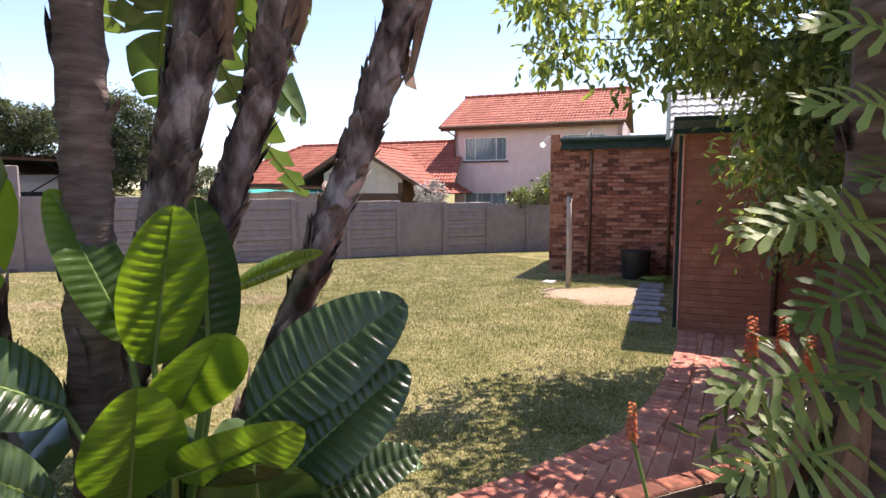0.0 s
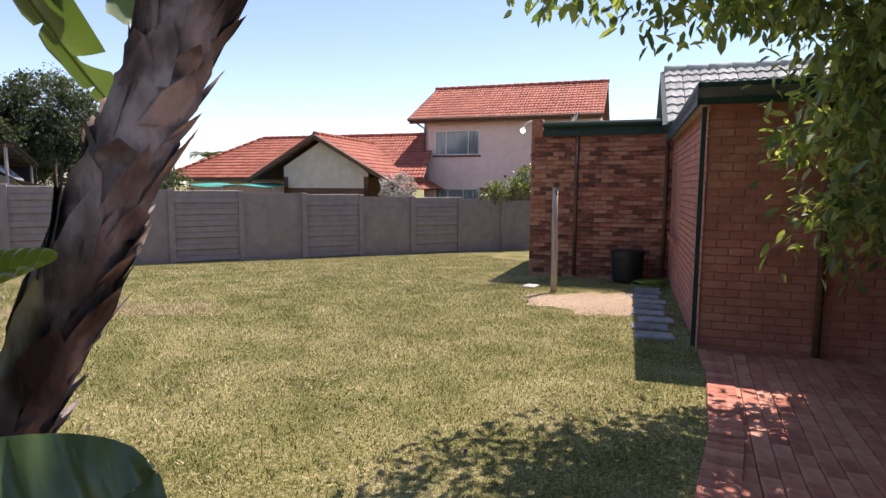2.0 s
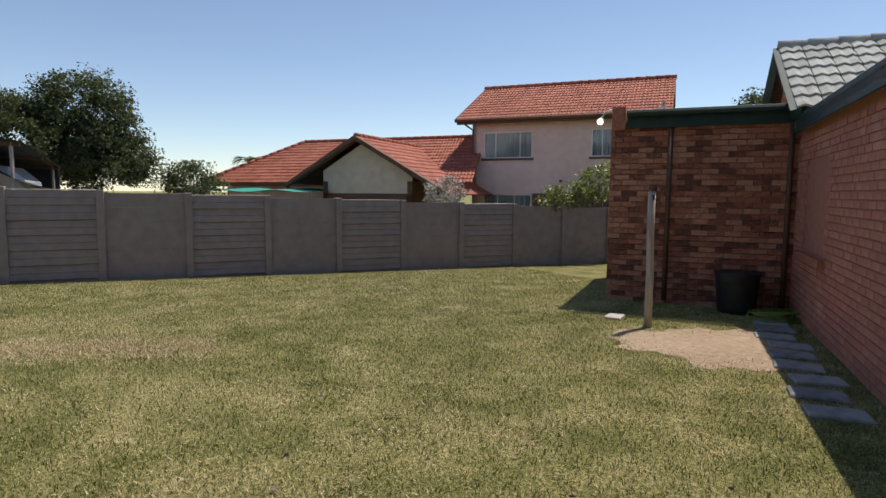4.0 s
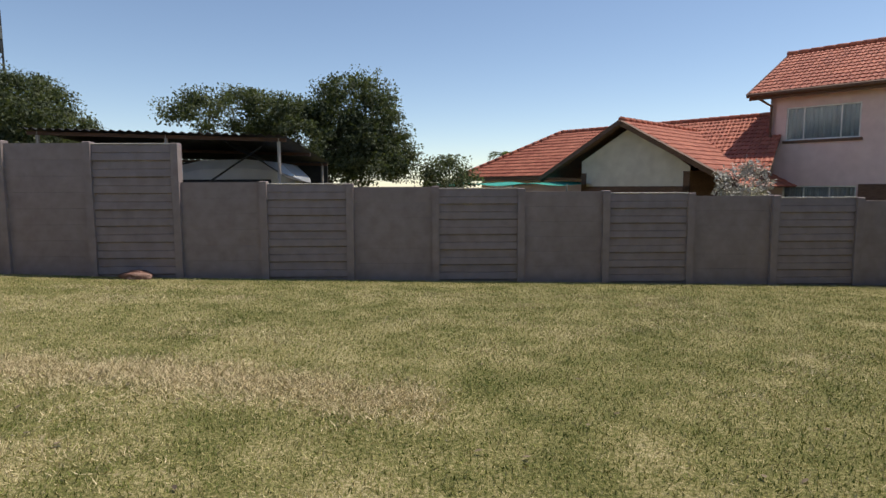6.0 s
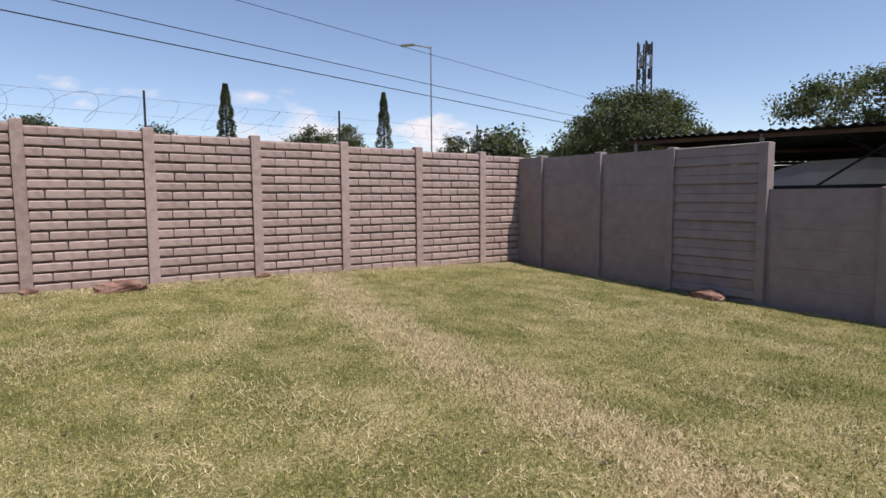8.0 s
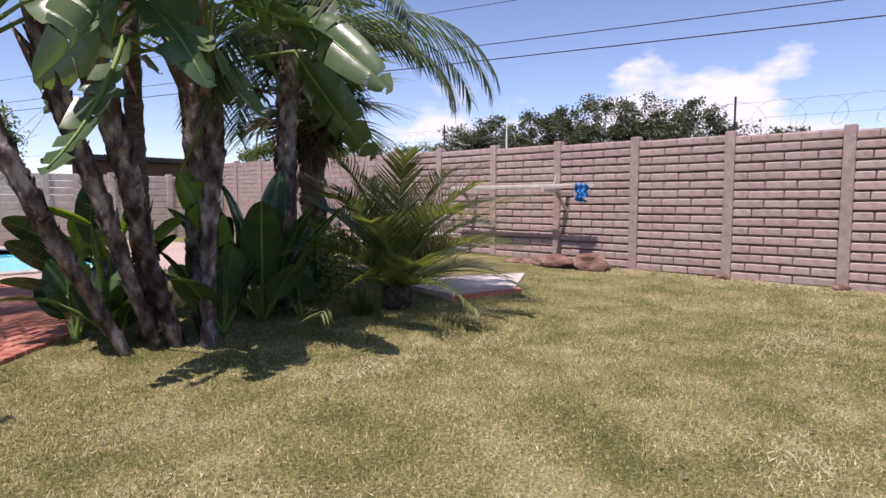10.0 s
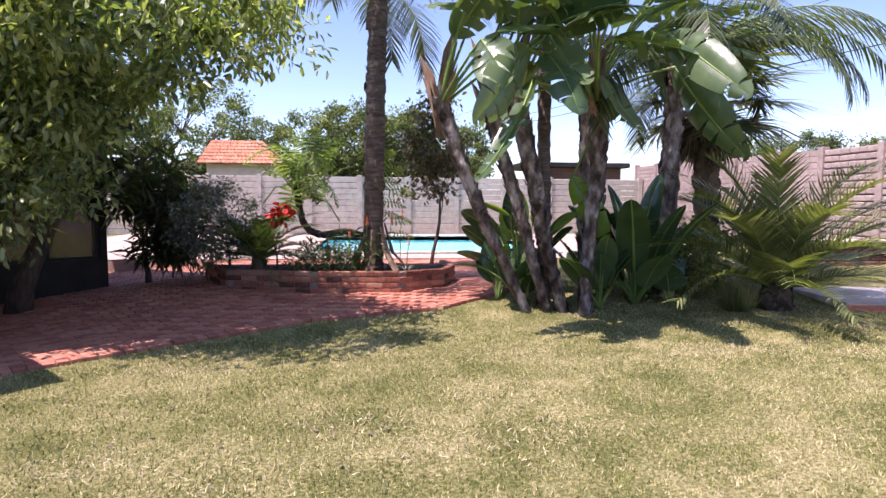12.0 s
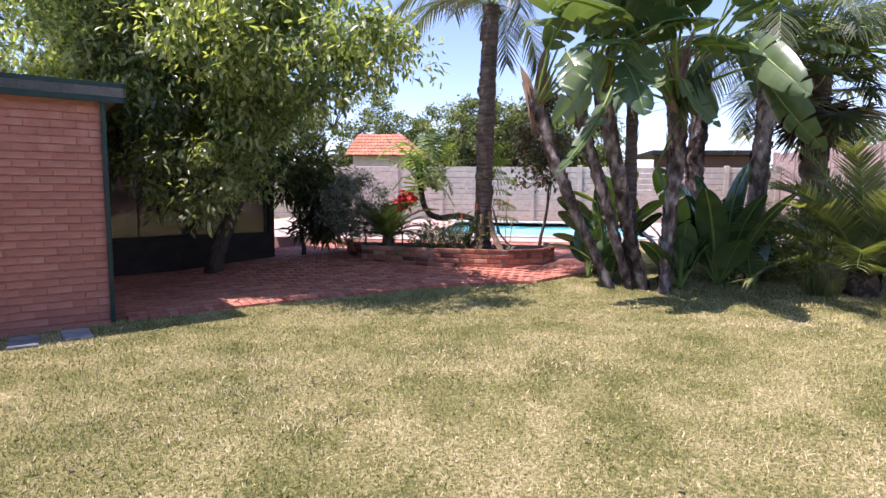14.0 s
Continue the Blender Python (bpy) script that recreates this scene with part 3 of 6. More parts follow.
slab(O2, O1, ROOF_Z - 0.06, ROOF_Z + 0.15, 0.03, A, GREENPAINT, "fascia", house)
R1, R2 = J - A * 0.12, KA - A * 0.12 - B * 0.25
prism([R1 - B * 1.5, KA - B * 0.25 - A * 0.1, KA - B * 0.25 + A * 5, R1 + A * 5 - B * 1.5], ROOF_Z + 0.253, ROOF_Z + 0.36).make("roof", CONCRETE, house)
slab(R1, R2, ROOF_Z + 0.12, ROOF_Z + 0.37, 0.03, A, GREENPAINT, "fascia", house)
p, q = R1 - A * 0.11, R2 - A * 0.11
Build().tube([(p.x, p.y, ROOF_Z + 0.33), (q.x, q.y, ROOF_Z + 0.33)], 0.055, 8).make("gutter", GREENPAINT, house)
# brick pier that stands proud of the roof at the outer corner
pier = KA - B * 0.12
Build().box(-0.08, -0.10, ROOF_Z + 0.1, 0.14, 0.11, ROOF_Z + 0.46, Matrix.Translation((pier.x, pier.y, 0)) @ Matrix.Rotation(HOUSE_TURN, 4, "Z")).make("pier", BRICKI, house)
for p, z in ((J - A * 0.06 + B * 1.75, ROOF_Z + 0.3), (J - A * 0.07 + B * 0.12, ROOF_Z + 0.3), (C + D * 1.05 - A * 0.07, ROOF_Z)):
    Build().tube([(p.x, p.y, z), (p.x, p.y, -0.38)], 0.036, 8).make("downpipe", TIMBER, house, smooth=True)
c = C + B * 0.06 - A * 0.03
Build().box(-0.022, -0.022, -0.3, 0.022, 0.022, ROOF_Z - 0.06, Matrix.Translation((c.x, c.y, 0)) @ Matrix.Rotation(HOUSE_TURN, 4, "Z")).make("corner_trim", GREENPAINT, house)
# window in the wing's long side
wing_hole = ((3.2, 4.5, 0.55, 1.75),)
window(house, C + A * 3.2 + B * 0.03, C + A * 4.5 + B * 0.03, 0.55, 1.75, D, (0.5,), GREENPAINT, curtain=False, sill=BRICKI)

# grey tiled main roof behind
main = thing("main_roof", "grey concrete-tiled pitched roof with a dark gable", "roof")


def tile_roof(parent, e0, e1, r0, r1, mat, tile=0.33, course=0.36, name="tiling"):
    """Rows of overlapping, rolled tiles on the plane from the eave e0-e1 up to the ridge r0-r1, one joined part."""
    e0, e1, r0, r1 = Vector(e0), Vector(e1), Vector(r0), Vector(r1)
    up = ((r0 + r1) - (e0 + e1)) / 2
    n_rows = max(2, int(up.length / course))
    nrm = (e1 - e0).cross(up).normalized()
    if nrm.z < 0:
        nrm = -nrm
    b = Build()
    for r in range(n_rows):
        a0, a1 = e0.lerp(r0, r / n_rows), e1.lerp(r1, r / n_rows)
        t = min(1.0, (r + 1.12) / n_rows)
        c0, c1 = e0.lerp(r0, t), e1.lerp(r1, t)
        cols = max(1, int(round((a1 - a0).length / tile)))
        for k in range(cols):
            u0, u1 = k / cols, (k + 1) / cols
            lift = 0.035
            vs = []
            for (p0, p1, h) in ((a0, a1, lift), (c0, c1, 0.0)):
                for u, q in ((0.02, 0.0), (0.3, 0.03), (0.55, 0.0), (0.8, 0.028), (0.98, 0.0)):
                    vs.append(p0.lerp(p1, u0 + (u1 - u0) * u) + nrm * (h + q + 0.01))
            vs += [p - nrm * 0.03 for p in vs[:5]]
            fs = [(i, i + 1, i + 6, i + 5) for i in range(4)] + [(10 + i, 11 + i, 1 + i, i) for i in range(4)]
            b.add(vs, fs)
    ob = b.make(name, mat, parent)
    ob["kind"] = "stuff"
    under = Build().add([e0, e1, r1, r0], [(0, 1, 2, 3)]).make("roof_deck", TIMBER, parent)
    return ob


def ridge(parent, p, q, mat, r=0.11):
    p, q = Vector(p), Vector(q)
    n = max(2, int((q - p).length / 0.42))
    for i in range(n):
        a, b_ = p.lerp(q, i / n), p.lerp(q, (i + 1.1) / n)
        Build().tube([a, b_], [r * 1.08, r * 0.92], 8).make("ridge_tile", mat, parent, smooth=True)


G0 = Vector((10.9, 10.0, 3.75))
G1 = G0 + D * 9
gdown = Vector((-A.x, -A.y, 0)) * 2.2 + Vector((0, 0, -1.3))
tile_roof(main, G0 + gdown, G1 + gdown, G0, G1, GREYTILE)
bdown = Vector((A.x, A.y, 0)) * 2.2 + Vector((0, 0, -1.3))
tile_roof(main, G0 + bdown, G1 + bdown, G0, G1, GREYTILE)
ridge(main, G0, G1, GREYTILE)
ins = D * 0.25
Build().add([G0 + gdown + ins, G0 + bdown + ins, G0 + ins - Vector((0, 0, 0.05)), G0 + gdown + ins - Vector((0, 0, 2.2)), G0 + bdown + ins - Vector((0, 0, 2.2))],
            [(0, 1, 2), (3, 4, 1, 0)]).make("gable_wall", BRICKI, main)
for e in (gdown, bdown):
    Build().tube([G0 - Vector((0, 0, 0.06)), G0 + e - Vector((0, 0, 0.06))], 0.09, 4).make("bargeboard", GREENPAINT, main)

# floodlight on the pier
lamp = thing("floodlight", "small round lit floodlight on a bent bracket", "lamp", at=(pier.x - 0.05, pier.y, ROOF_Z + 0.3))
Build().tube([(0, 0, 0.1), (-0.06, 0.1, 0.13), (-0.1, 0.2, 0.08), (-0.12, 0.24, 0.0)], 0.014, 6).make("bracket", WHITE, lamp)
Build().tube([(-0.10, 0.26, 0.0), (-0.16, 0.22, -0.05)], [0.035, 0.055], 12).make("housing", WHITE, lamp)
Build().tube([(-0.162, 0.218, -0.052), (-0.172, 0.212, -0.058)], [0.052, 0.045], 12).make("lens", LAMPGLOW, lamp)

# ---------------------------------------------------------------- paving, planter, pool
paving = thing("paving", "red brick paving of the garden path and patio", "paving", kind="structure")
bx, by, bf, idx = [], [], [], {}
for i in range(-2, 41):
    for k in range(-19, 25):
        x, y = i * 0.25, k * 0.25
        cs = [(x, y), (x + 0.25, y), (x + 0.25, y + 0.25), (x, y + 0.25)]
        if all(on_paving(p[0] - 0.001, p[1] + 0.02) for p in cs) and y > -4.6:
            f = []
            for p in cs:
                if p not in idx:
                    idx[p] = len(bx)
                    bx.append((p[0], p[1], ground_z(*p) + 0.004))
                f.append(idx[p])
            bf.append(tuple(f))
Build().add(bx, bf).make("bed", PAVEBED, paving)

PLANTER = [(4.75, 0.1), (4.55, 0.7), (4.1, 1.38), (2.9, 1.68), (1.65, 1.76), (0.98, 1.45), (0.75, 0.95), (0.8, 0.1)]
planter = thing("raised_planter", "low curved planter of reddish face bricks", "planter")
PT = 0.24


def inside(x, y, poly):
    r = False
    for (x0, y0), (x1, y1) in zip(poly, poly[1:] + poly[:1]):
        if (y0 > y) != (y1 > y) and x < (x1 - x0) * (y - y0) / (y1 - y0) + x0:
            r = not r
    return r


pm = shared_box("planter_brick", 0.215, 0.1, 0.068, BRICK, 0.008)
for (x0, y0), (x1, y1) in zip(PLANTER, PLANTER[1:]):
    p, q = Vector((x0, y0, 0)), Vector((x1, y1, 0))
    d = (q - p).normalized()
    L = (q - p).length
    inn = Vector((d.y, -d.x, 0))
    if inn.dot(Vector((2.6, 0.5, 0)) - p) < 0:
        inn = -inn
    slab(p + inn * 0.012, q + inn * 0.012, -0.3, PT - 0.012, 0.09, inn, MORTAR, "core", planter)
    rz = math.atan2(d.y, d.x)
    for r in range(7):
        z = PT - 0.034 - r * 0.08
        if z < ground_z(x0, y0) - 0.05:
            continue
        s = 0.0 if r % 2 else 0.11
        while s < L - 0.05:
            c = p + d * min(s + 0.108, L - 0.1) + inn * 0.05
            piece("brick", pm, (c.x - inn.x * 0.006 * RNG.random(), c.y - inn.y * 0.006 * RNG.random(), z), planter, rz + (RNG.random() - 0.5) * 0.02)
            s += 0.228
bed = prism([Vector((x, y, 0)) for x, y in [(4.63, 0.12), (4.45, 0.65), (4.02, 1.28), (2.88, 1.56), (1.7, 1.64), (1.06, 1.36), (0.86, 0.92), (0.9, 0.12)]], -0.2, PT - 0.06).make("soil", SOIL, planter)

pool = thing("swimming_pool", "turquoise swimming pool with a pale paved surround", "pool", kind="structure")
px0, px1, py0, py1 = -2.2, 3.55, -9.8, -3.6
deck = Build()
for a, b_, c_, d_ in ((-7.9, -11.4, 10.5, py0), (-7.9, py1, 10.5, -2.3), (-7.9, py0, px0, py1), (px1, py0, 10.5, py1)):
    deck.box(a, b_, -0.25, c_, d_, 0.03)
deck.make("pool_deck", DECK, pool)
liner = Build()
for a, b_, c_, d_ in ((px0, py0 - 0.05, px1, py0), (px0, py1, px1, py1 + 0.05), (px0 - 0.05, py0, px0, py1), (px1, py0, px1 + 0.05, py1)):
    liner.box(a, b_, -1.4, c_, d_, 0.025)
liner.box(px0, py0, -0.95, px1, py1, -0.85)
liner.make("lining", POOLTILE, pool)
wv = [(px0 + (px1 - px0) * i / 30, py0 + (py1 - py0) * k / 30, -0.07 + 0.006 * math.sin(i * 1.7 + k * 0.9) * math.sin(k * 1.3)) for k in range(31) for i in range(31)]
wf = [(k * 31 + i, k * 31 + i + 1, k * 31 + i + 32, k * 31 + i + 31) for k in range(30) for i in range(30)]
wat = Build().add(wv, wf).make("water", WATER, pool, smooth=True)
wat.visible_shadow = False
for i in range(13):
    x = px0 - 0.2 + i * 0.478
    for y in (py0 - 0.14, py1 + 0.14):
        Build().box(x, y - 0.15, 0.03, x + 0.46, y + 0.15, 0.075, bevel=0.012).make("coping_stone", CONCRETE, pool)

# ---------------------------------------------------------------- neighbour's house
N0 = Vector((14.5, 27.7, 0))


def nb(a, b_, z):
    p = N0 + D * a + A * b_
    return Vector((p.x, p.y, z))


nh = thing("neighbour_house", "pink two-storey house with red tiled roofs", "house")


def nwall(a0, b0, a1, b1, z0, z1, mat, thick=0.22):
    p, q = nb(a0, b0, 0), nb(a1, b1, 0)
    d = (q - p).normalized()
    return slab(p, q, z0, z1, thick, Vector((-d.y, d.x, 0)), mat, "wall", nh)


UPPER = ((0.55, 2.85, 2.9, 4.1, (0.25, 0.75)), (5.45, 7.75, 2.9, 4.1, (0.2, 0.8)), (0.5, 3.1, 0.35, 1.25, (0.3, 0.65)))
for a0, a1, z0, z1 in ((0, 0.55, -0.9, 4.75), (0.55, 2.85, 1.25, 2.9), (0.55, 2.85, 4.1, 4.75), (0.55, 2.85, -0.9, 0.35), (2.85, 5.45, -0.9, 4.75), (5.45, 7.75, -0.9, 2.9), (5.45, 7.75, 4.1, 4.75), (7.75, 8.5, -0.9, 4.75)):
    nwall(a0, 0, a1, 0, z0, z1, PINK)                       # front wall round its windows
nwall(8.5, 0, 8.5, 6.6, -0.9, 4.75, PINK)
nwall(0, 6.6, 0, 0.0, -0.9, 4.75, PINK)
Build().add([nb(0.1, 0, 4.7), nb(0.1, 6.6, 4.7), nb(0.1, 3.3, 6.5)], [(0, 1, 2)]).make("gable", PINK, nh)
tile_roof(nh, nb(-0.65, -0.55, 4.65), nb(8.7, -0.55, 4.65), nb(-0.45, 3.3, 6.62), nb(8.7, 3.3, 6.62), REDTILE)
tile_roof(nh, nb(-0.65, 7.1, 4.65), nb(8.7, 7.1, 4.65), nb(-0.45, 3.3, 6.62), nb(8.7, 3.3, 6.62), REDTILE)
ridge(nh, nb(-0.5, 3.3, 6.68), nb(8.7, 3.3, 6.68), REDTILE)
Build().tube([nb(-0.65, -0.6, 4.6), nb(8.7, -0.6, 4.6)], 0.08, 6).make("gutter", TIMBER, nh)
slab(nb(-0.6, -0.5, 0), nb(8.6, -0.5, 0), 4.42, 4.58, 0.03, A, TIMBER, "fascia", nh)
for e in (-0.6, 7.15):
    Build().tube([nb(-0.6, e, 4.6), nb(-0.45, 3.3, 6.55)], 0.1, 4).make("bargeboard", TIMBER, nh)
Build().tube([nb(-0.3, -0.5, 4.5), nb(0.06, -0.1, 4.2), nb(0.06, -0.1, 2.6), nb(-0.3, -0.5, 1.9)], 0.045, 6).make("downpipe", TIMBER, nh)
for a0, a1, z0, z1, bars in UPPER:
    window(nh, nb(max(a0, 0.55), 0, 0), nb(min(a1, 2.85) if a0 < 3 else a1, 0, 0), z0, z1, A, bars, sill=TIMBER)
nwall(2.9, -0.03, 8.5, -0.03, -0.9, 1.3, TIMBER, 0.025)
Build().tube([nb(4.2, -0.05, 1.85), nb(4.2, -0.3, 1.85)], 0.06, 8).make("wall_vent", TIMBER, nh)
# single-storey part
nwall(-13, -1.8, 0, -1.8, -0.9, 1.9, PINK)
tile_roof(nh, nb(-14, -2.6, 1.72), nb(0.9, -2.6, 1.72), nb(-10.6, 1.8, 4.05), nb(0.1, 1.8, 4.05), REDTILE)
Build().add([nb(-14, -2.6, 1.72), nb(-10.6, 1.8, 4.05), nb(-14, 5, 1.72)], [(0, 1, 2)]).make("hip_roof", REDTILE, nh)
ridge(nh, nb(-10.6, 1.8, 4.1), nb(0, 1.8, 4.1), REDTILE)
ridge(nh, nb(-14, -2.6, 1.78), nb(-10.6, 1.8, 4.1), REDTILE)
slab(nb(-14, -2.65, 0), nb(0.9, -2.65, 0), 1.55, 1.72, 0.04, A, TIMBER, "fascia", nh)
# gabled front wing
ga, gb = -3.2, -5.2
nwall(ga - 1.85, gb + 0.4, ga + 2.35, gb + 0.4, -0.9, 1.25, TIMBER)
Build().add([nb(ga - 1.85, gb + 0.42, 1.25), nb(ga + 2.35, gb + 0.42, 1.25), nb(ga + 2.35, gb + 0.42, 1.9), nb(ga + 0.2, gb + 0.42, 3.38), nb(ga - 1.85, gb + 0.42, 2.2)],
            [(0, 1, 2, 3, 4)]).make("gable", CREAM, nh)
nwall(ga + 2.35, gb + 0.4, ga + 2.35, 0, -0.9, 1.75, TIMBER)
nwall(ga - 1.85, -1, ga - 1.85, gb + 0.4, -0.9, 1.75, TIMBER)
for sgn in (-1, 1):
    ew, ez = (3.4, 1.62) if sgn < 0 else (4.2, 1.2)         # the right slope runs on lower
    tile_roof(nh, nb(ga + sgn * ew, gb, ez), nb(ga + sgn * ew, 1.2, ez), nb(ga, gb, 3.56), nb(ga, 1.2, 3.56), REDTILE)
    Build().tube([nb(ga, gb - 0.04, 3.5), nb(ga + sgn * (ew + 0.05), gb - 0.04, ez - 0.08)], 0.12, 4).make("bargeboard", TIMBER, nh)
ridge(nh, nb(ga, gb, 3.6), nb(ga, 1.3, 3.6), REDTILE)
net = thing("shade_net", "teal shade-net canopy edge behind the fence", "shade cloth")
nv = []
for i in range(21):
    p = nb(-13 + i * 0.42, -6.4, 0)
    for k in range(3):
        q = p + A * (k * 1.2)
        nv.append((q.x, q.y, 1.33 + 0.05 * math.sin(i * 0.9) + 0.05 * k))
Build().add(nv, [(i * 3 + k, i * 3 + k + 1, i * 3 + k + 4, i * 3 + k + 3) for i in range(20) for k in range(2)]).make("net", TEALNET, net)
for i in (0, 7, 14, 20):
    p = nb(-13 + i * 0.42, -6.4, 0)
    Build().tube([(p.x, p.y, -0.9), (p.x, p.y, 1.34)], 0.03, 6).make("pole", STEEL, net)

# ---------------------------------------------------------------- carport behind the high fence
cp = thing("carport", "open carport with a dark corrugated iron roof", "carport")


def cpt(u, v, z):
    return Vector((-6.6 + u, 17.6 + v, z))


rv, rf = [], []
for i in range(121):
    u = 0.2 + i * 0.044
    for v in (0.0, 5.0):
        rv.append(cpt(u, v, 2.45 + 0.022 * math.sin(i * math.pi * 0.5) - 0.03 * u - 0.07 * v))
rf = [(2 * i, 2 * i + 2, 2 * i + 3, 2 * i + 1) for i in range(120)]
Build().add(rv, rf).make("roof_sheet", SHEETMETAL, cp)
for u in (0.4, 3.0, 5.3):
    for v in (0.2, 4.8):
        Build().tube([cpt(u, v, -0.6), cpt(u, v, 2.42 - 0.03 * u - 0.07 * v)], 0.04, 6).make("post", GREYWOOD, cp)
for v in (0.2, 2.5, 4.8):
    Build().tube([cpt(0.2, v, 2.38 - 0.07 * v), cpt(5.45, v, 2.22 - 0.07 * v)], 0.05, 4).make("beam", TIMBER, cp)
slab(cpt(0.2, 5.05, 0), cpt(5.4, 5.05, 0), -0.6, 1.98, 0.1, Vector((0, 1, 0)), SHEETMETAL, "back_sheet", cp)
slab(cpt(0.2, 0.1, 0), cpt(0.2, 5.0, 0), -0.6, 2.0, 0.04, Vector((1, 0, 0)), SHEETMETAL, "side_sheet", cp)
Build().tube([cpt(4.9, 0.4, 2.1), cpt(3.6, 0.4, 1.25)], 0.02, 5).make("brace", DARKSTEEL, cp)
# shade cloth sagging from the roof's open end
hv = [cpt(4.1 + 0.18 * i, 0.15 + 0.75 * k, 2.28 - 0.09 * i - 0.07 * k - 0.12 * math.sin(math.pi * i / 12) - 0.04 * math.sin(k * 2.1 + i)) for i in range(13) for k in range(7)]
Build().add(hv, [(i * 7 + k, i * 7 + k + 1, i * 7 + k + 8, i * 7 + k + 7) for i in range(12) for k in range(6)]).make("shade_cloth", SHEETMETAL, cp, "sagging black shade cloth", smooth=True)

car = thing("parked_van", "white van with a rounded roof parked under the carport", "van", at=(-3.4, 20.2, -0.62))
sec = [(-2.1, 0.55), (-2.05, 1.3), (-1.5, 1.55), (-1.1, 2.05), (-0.7, 2.36), (-0.1, 2.5), (0.9, 2.52), (1.7, 2.44), (2.05, 2.1), (2.15, 0.6)]
vs, fs = [], []
for yy, k in ((-0.9, 0.9), (-0.8, 1.0), (0.8, 1.0), (0.9, 0.9)):
    for x, z in sec:
        vs.append((x, yy, 0.4 + (z - 0.4) * k))
n = len(sec)
for r in range(3):
    for i in range(n - 1):
        fs.append((r * n + i, r * n + i + 1, (r + 1) * n + i + 1, (r + 1) * n + i))
fs += [tuple(range(n)), tuple(3 * n + i for i in range(n - 1, -1, -1))]
Build().add(vs, fs).make("body", CARPAINT, car)
ws = Build().add([(-1.47, -0.72, 1.6), (-1.47, 0.72, 1.6), (-1.12, 0.7, 2.03), (-1.12, -0.7, 2.03)], [(0, 1, 2, 3)])
o = ws.make("windscreen", BLACKPLASTIC, car)
o.location = (-0.012, 0, 0.008)
Build().add([(-1.0, -0.885, 1.45), (1.6, -0.885, 1.45), (1.5, -0.87, 2.05), (-0.75, -0.87, 2.05)], [(0, 1, 2, 3)]).make("side_window", BLACKPLASTIC, car).location = (0, -0.04, 0)
for x in (-1.3, 1.4):
    for yy in (-0.88, 0.72):
        w = Build().tube([(x, yy, 0.32), (x, yy + 0.16, 0.32)], 0.32, 18).make("wheel", BLACKPLASTIC, car)
        Build().tube([(x, yy - 0.012, 0.32), (x, yy - 0.002, 0.32)], 0.19, 14).make("rim", STEEL, w)


# ---------------------------------------------------------------- plants
def unit(v):
    return v / (np.linalg.norm(v) + 1e-9)


def paddle_leaf(name, parent, base, tip, width, sag=0.1, face=(0, 0, 1), tear=0, fold=0.25, rows=30, mat=OLDPADDLE, root=None, ripple=0.006, rng=RNG, label=""):
    """A banana-like leaf blade from base to tip, folded on its midrib, rippled along its veins; tear: share of split strips. root: where the stalk starts."""
    base, tip, face = np.array(base, float), np.array(tip, float), unit(np.array(face, float))
    L = np.linalg.norm(tip - base)
    d = unit(tip - base)
    side = unit(np.cross(d, face))
    up = np.cross(side, d)
    b = Build()
    mid = []
    for i in range(rows + 1):
        s = i / rows
        mid.append(base + (tip - base) * s + up * sag * L * (4 * s * (1 - s)) * 0.5)
    cols = 4
    for sg in (-1, 1):
        strip0, gap = 0, 0
        breaks = {0, rows}
        if tear:
            i = 0
            while i < rows:
                i += int(rng.integers(2, 5))
                if i < rows and rng.random() < tear:
                    breaks.add(i)
        br = sorted(breaks)
        for i0, i1 in zip(br, br[1:]):
            vs, hang = [], (rng.random() * 0.5 * (1 if tear else 0))
            for i in range(i0, i1 + 1):
                s = i / rows
                w = width / 2 * max(0.02, math.sin(math.pi * min(1, s ** 0.8 * 0.98 + 0.02)) ** 0.55)
                shrink = 0.0
                if tear and (i == i0 or i == i1) and 0 < i < rows:
                    shrink = 0.16
                for c_ in range(cols + 1):
                    u = c_ / cols
                    q = mid[i] + side * sg * w * u * math.cos(fold) + up * (w * u * math.sin(fold) - w * u * u * (0.28 + hang))
                    q = q + up * ripple * math.sin(i * (1.7 if rows > 40 else 2.5)) * math.sin(math.pi * min(1.0, 0.05 + u * 0.95)) + d * (w * u * 0.22)
                    if shrink:
                        q = q + d * (1 if i == i0 else -1) * shrink * u * L / rows * 3
                    vs.append(q)
            m_ = i1 - i0
            fs = []
            for i in range(m_):
                for c_ in range(cols):
                    f = (i * 5 + c_, i * 5 + c_ + 1, (i + 1) * 5 + c_ + 1, (i + 1) * 5 + c_)
                    fs.append(f if sg > 0 else f[::-1])
            b.add(vs, fs)
    leaf = b.make("leaf", mat, parent, label, smooth=True)
    rib = [tuple(p - up * 0.004) for p in mid[::3]]
    pts, rad = rib, [0.017 * (1 - 0.8 * i / len(rib)) * max(0.5, L) for i in range(len(rib))]
    if root is not None:
        root = np.array(root, float)
        k = base - root
        bow = np.array([0, 0, 0.12 * np.linalg.norm(k)]) + side * 0.0
        st = [tuple(root + k * t + bow * (4 * t * (1 - t)) * 0.4) for t in (0, 0.25, 0.5, 0.75)]
        pts = st + pts
        rad = [0.024, 0.021, 0.018, 0.015] + rad
    Build().tube(pts, rad, 6).make("midrib", MIDRIB, leaf, smooth=True)
    return leaf


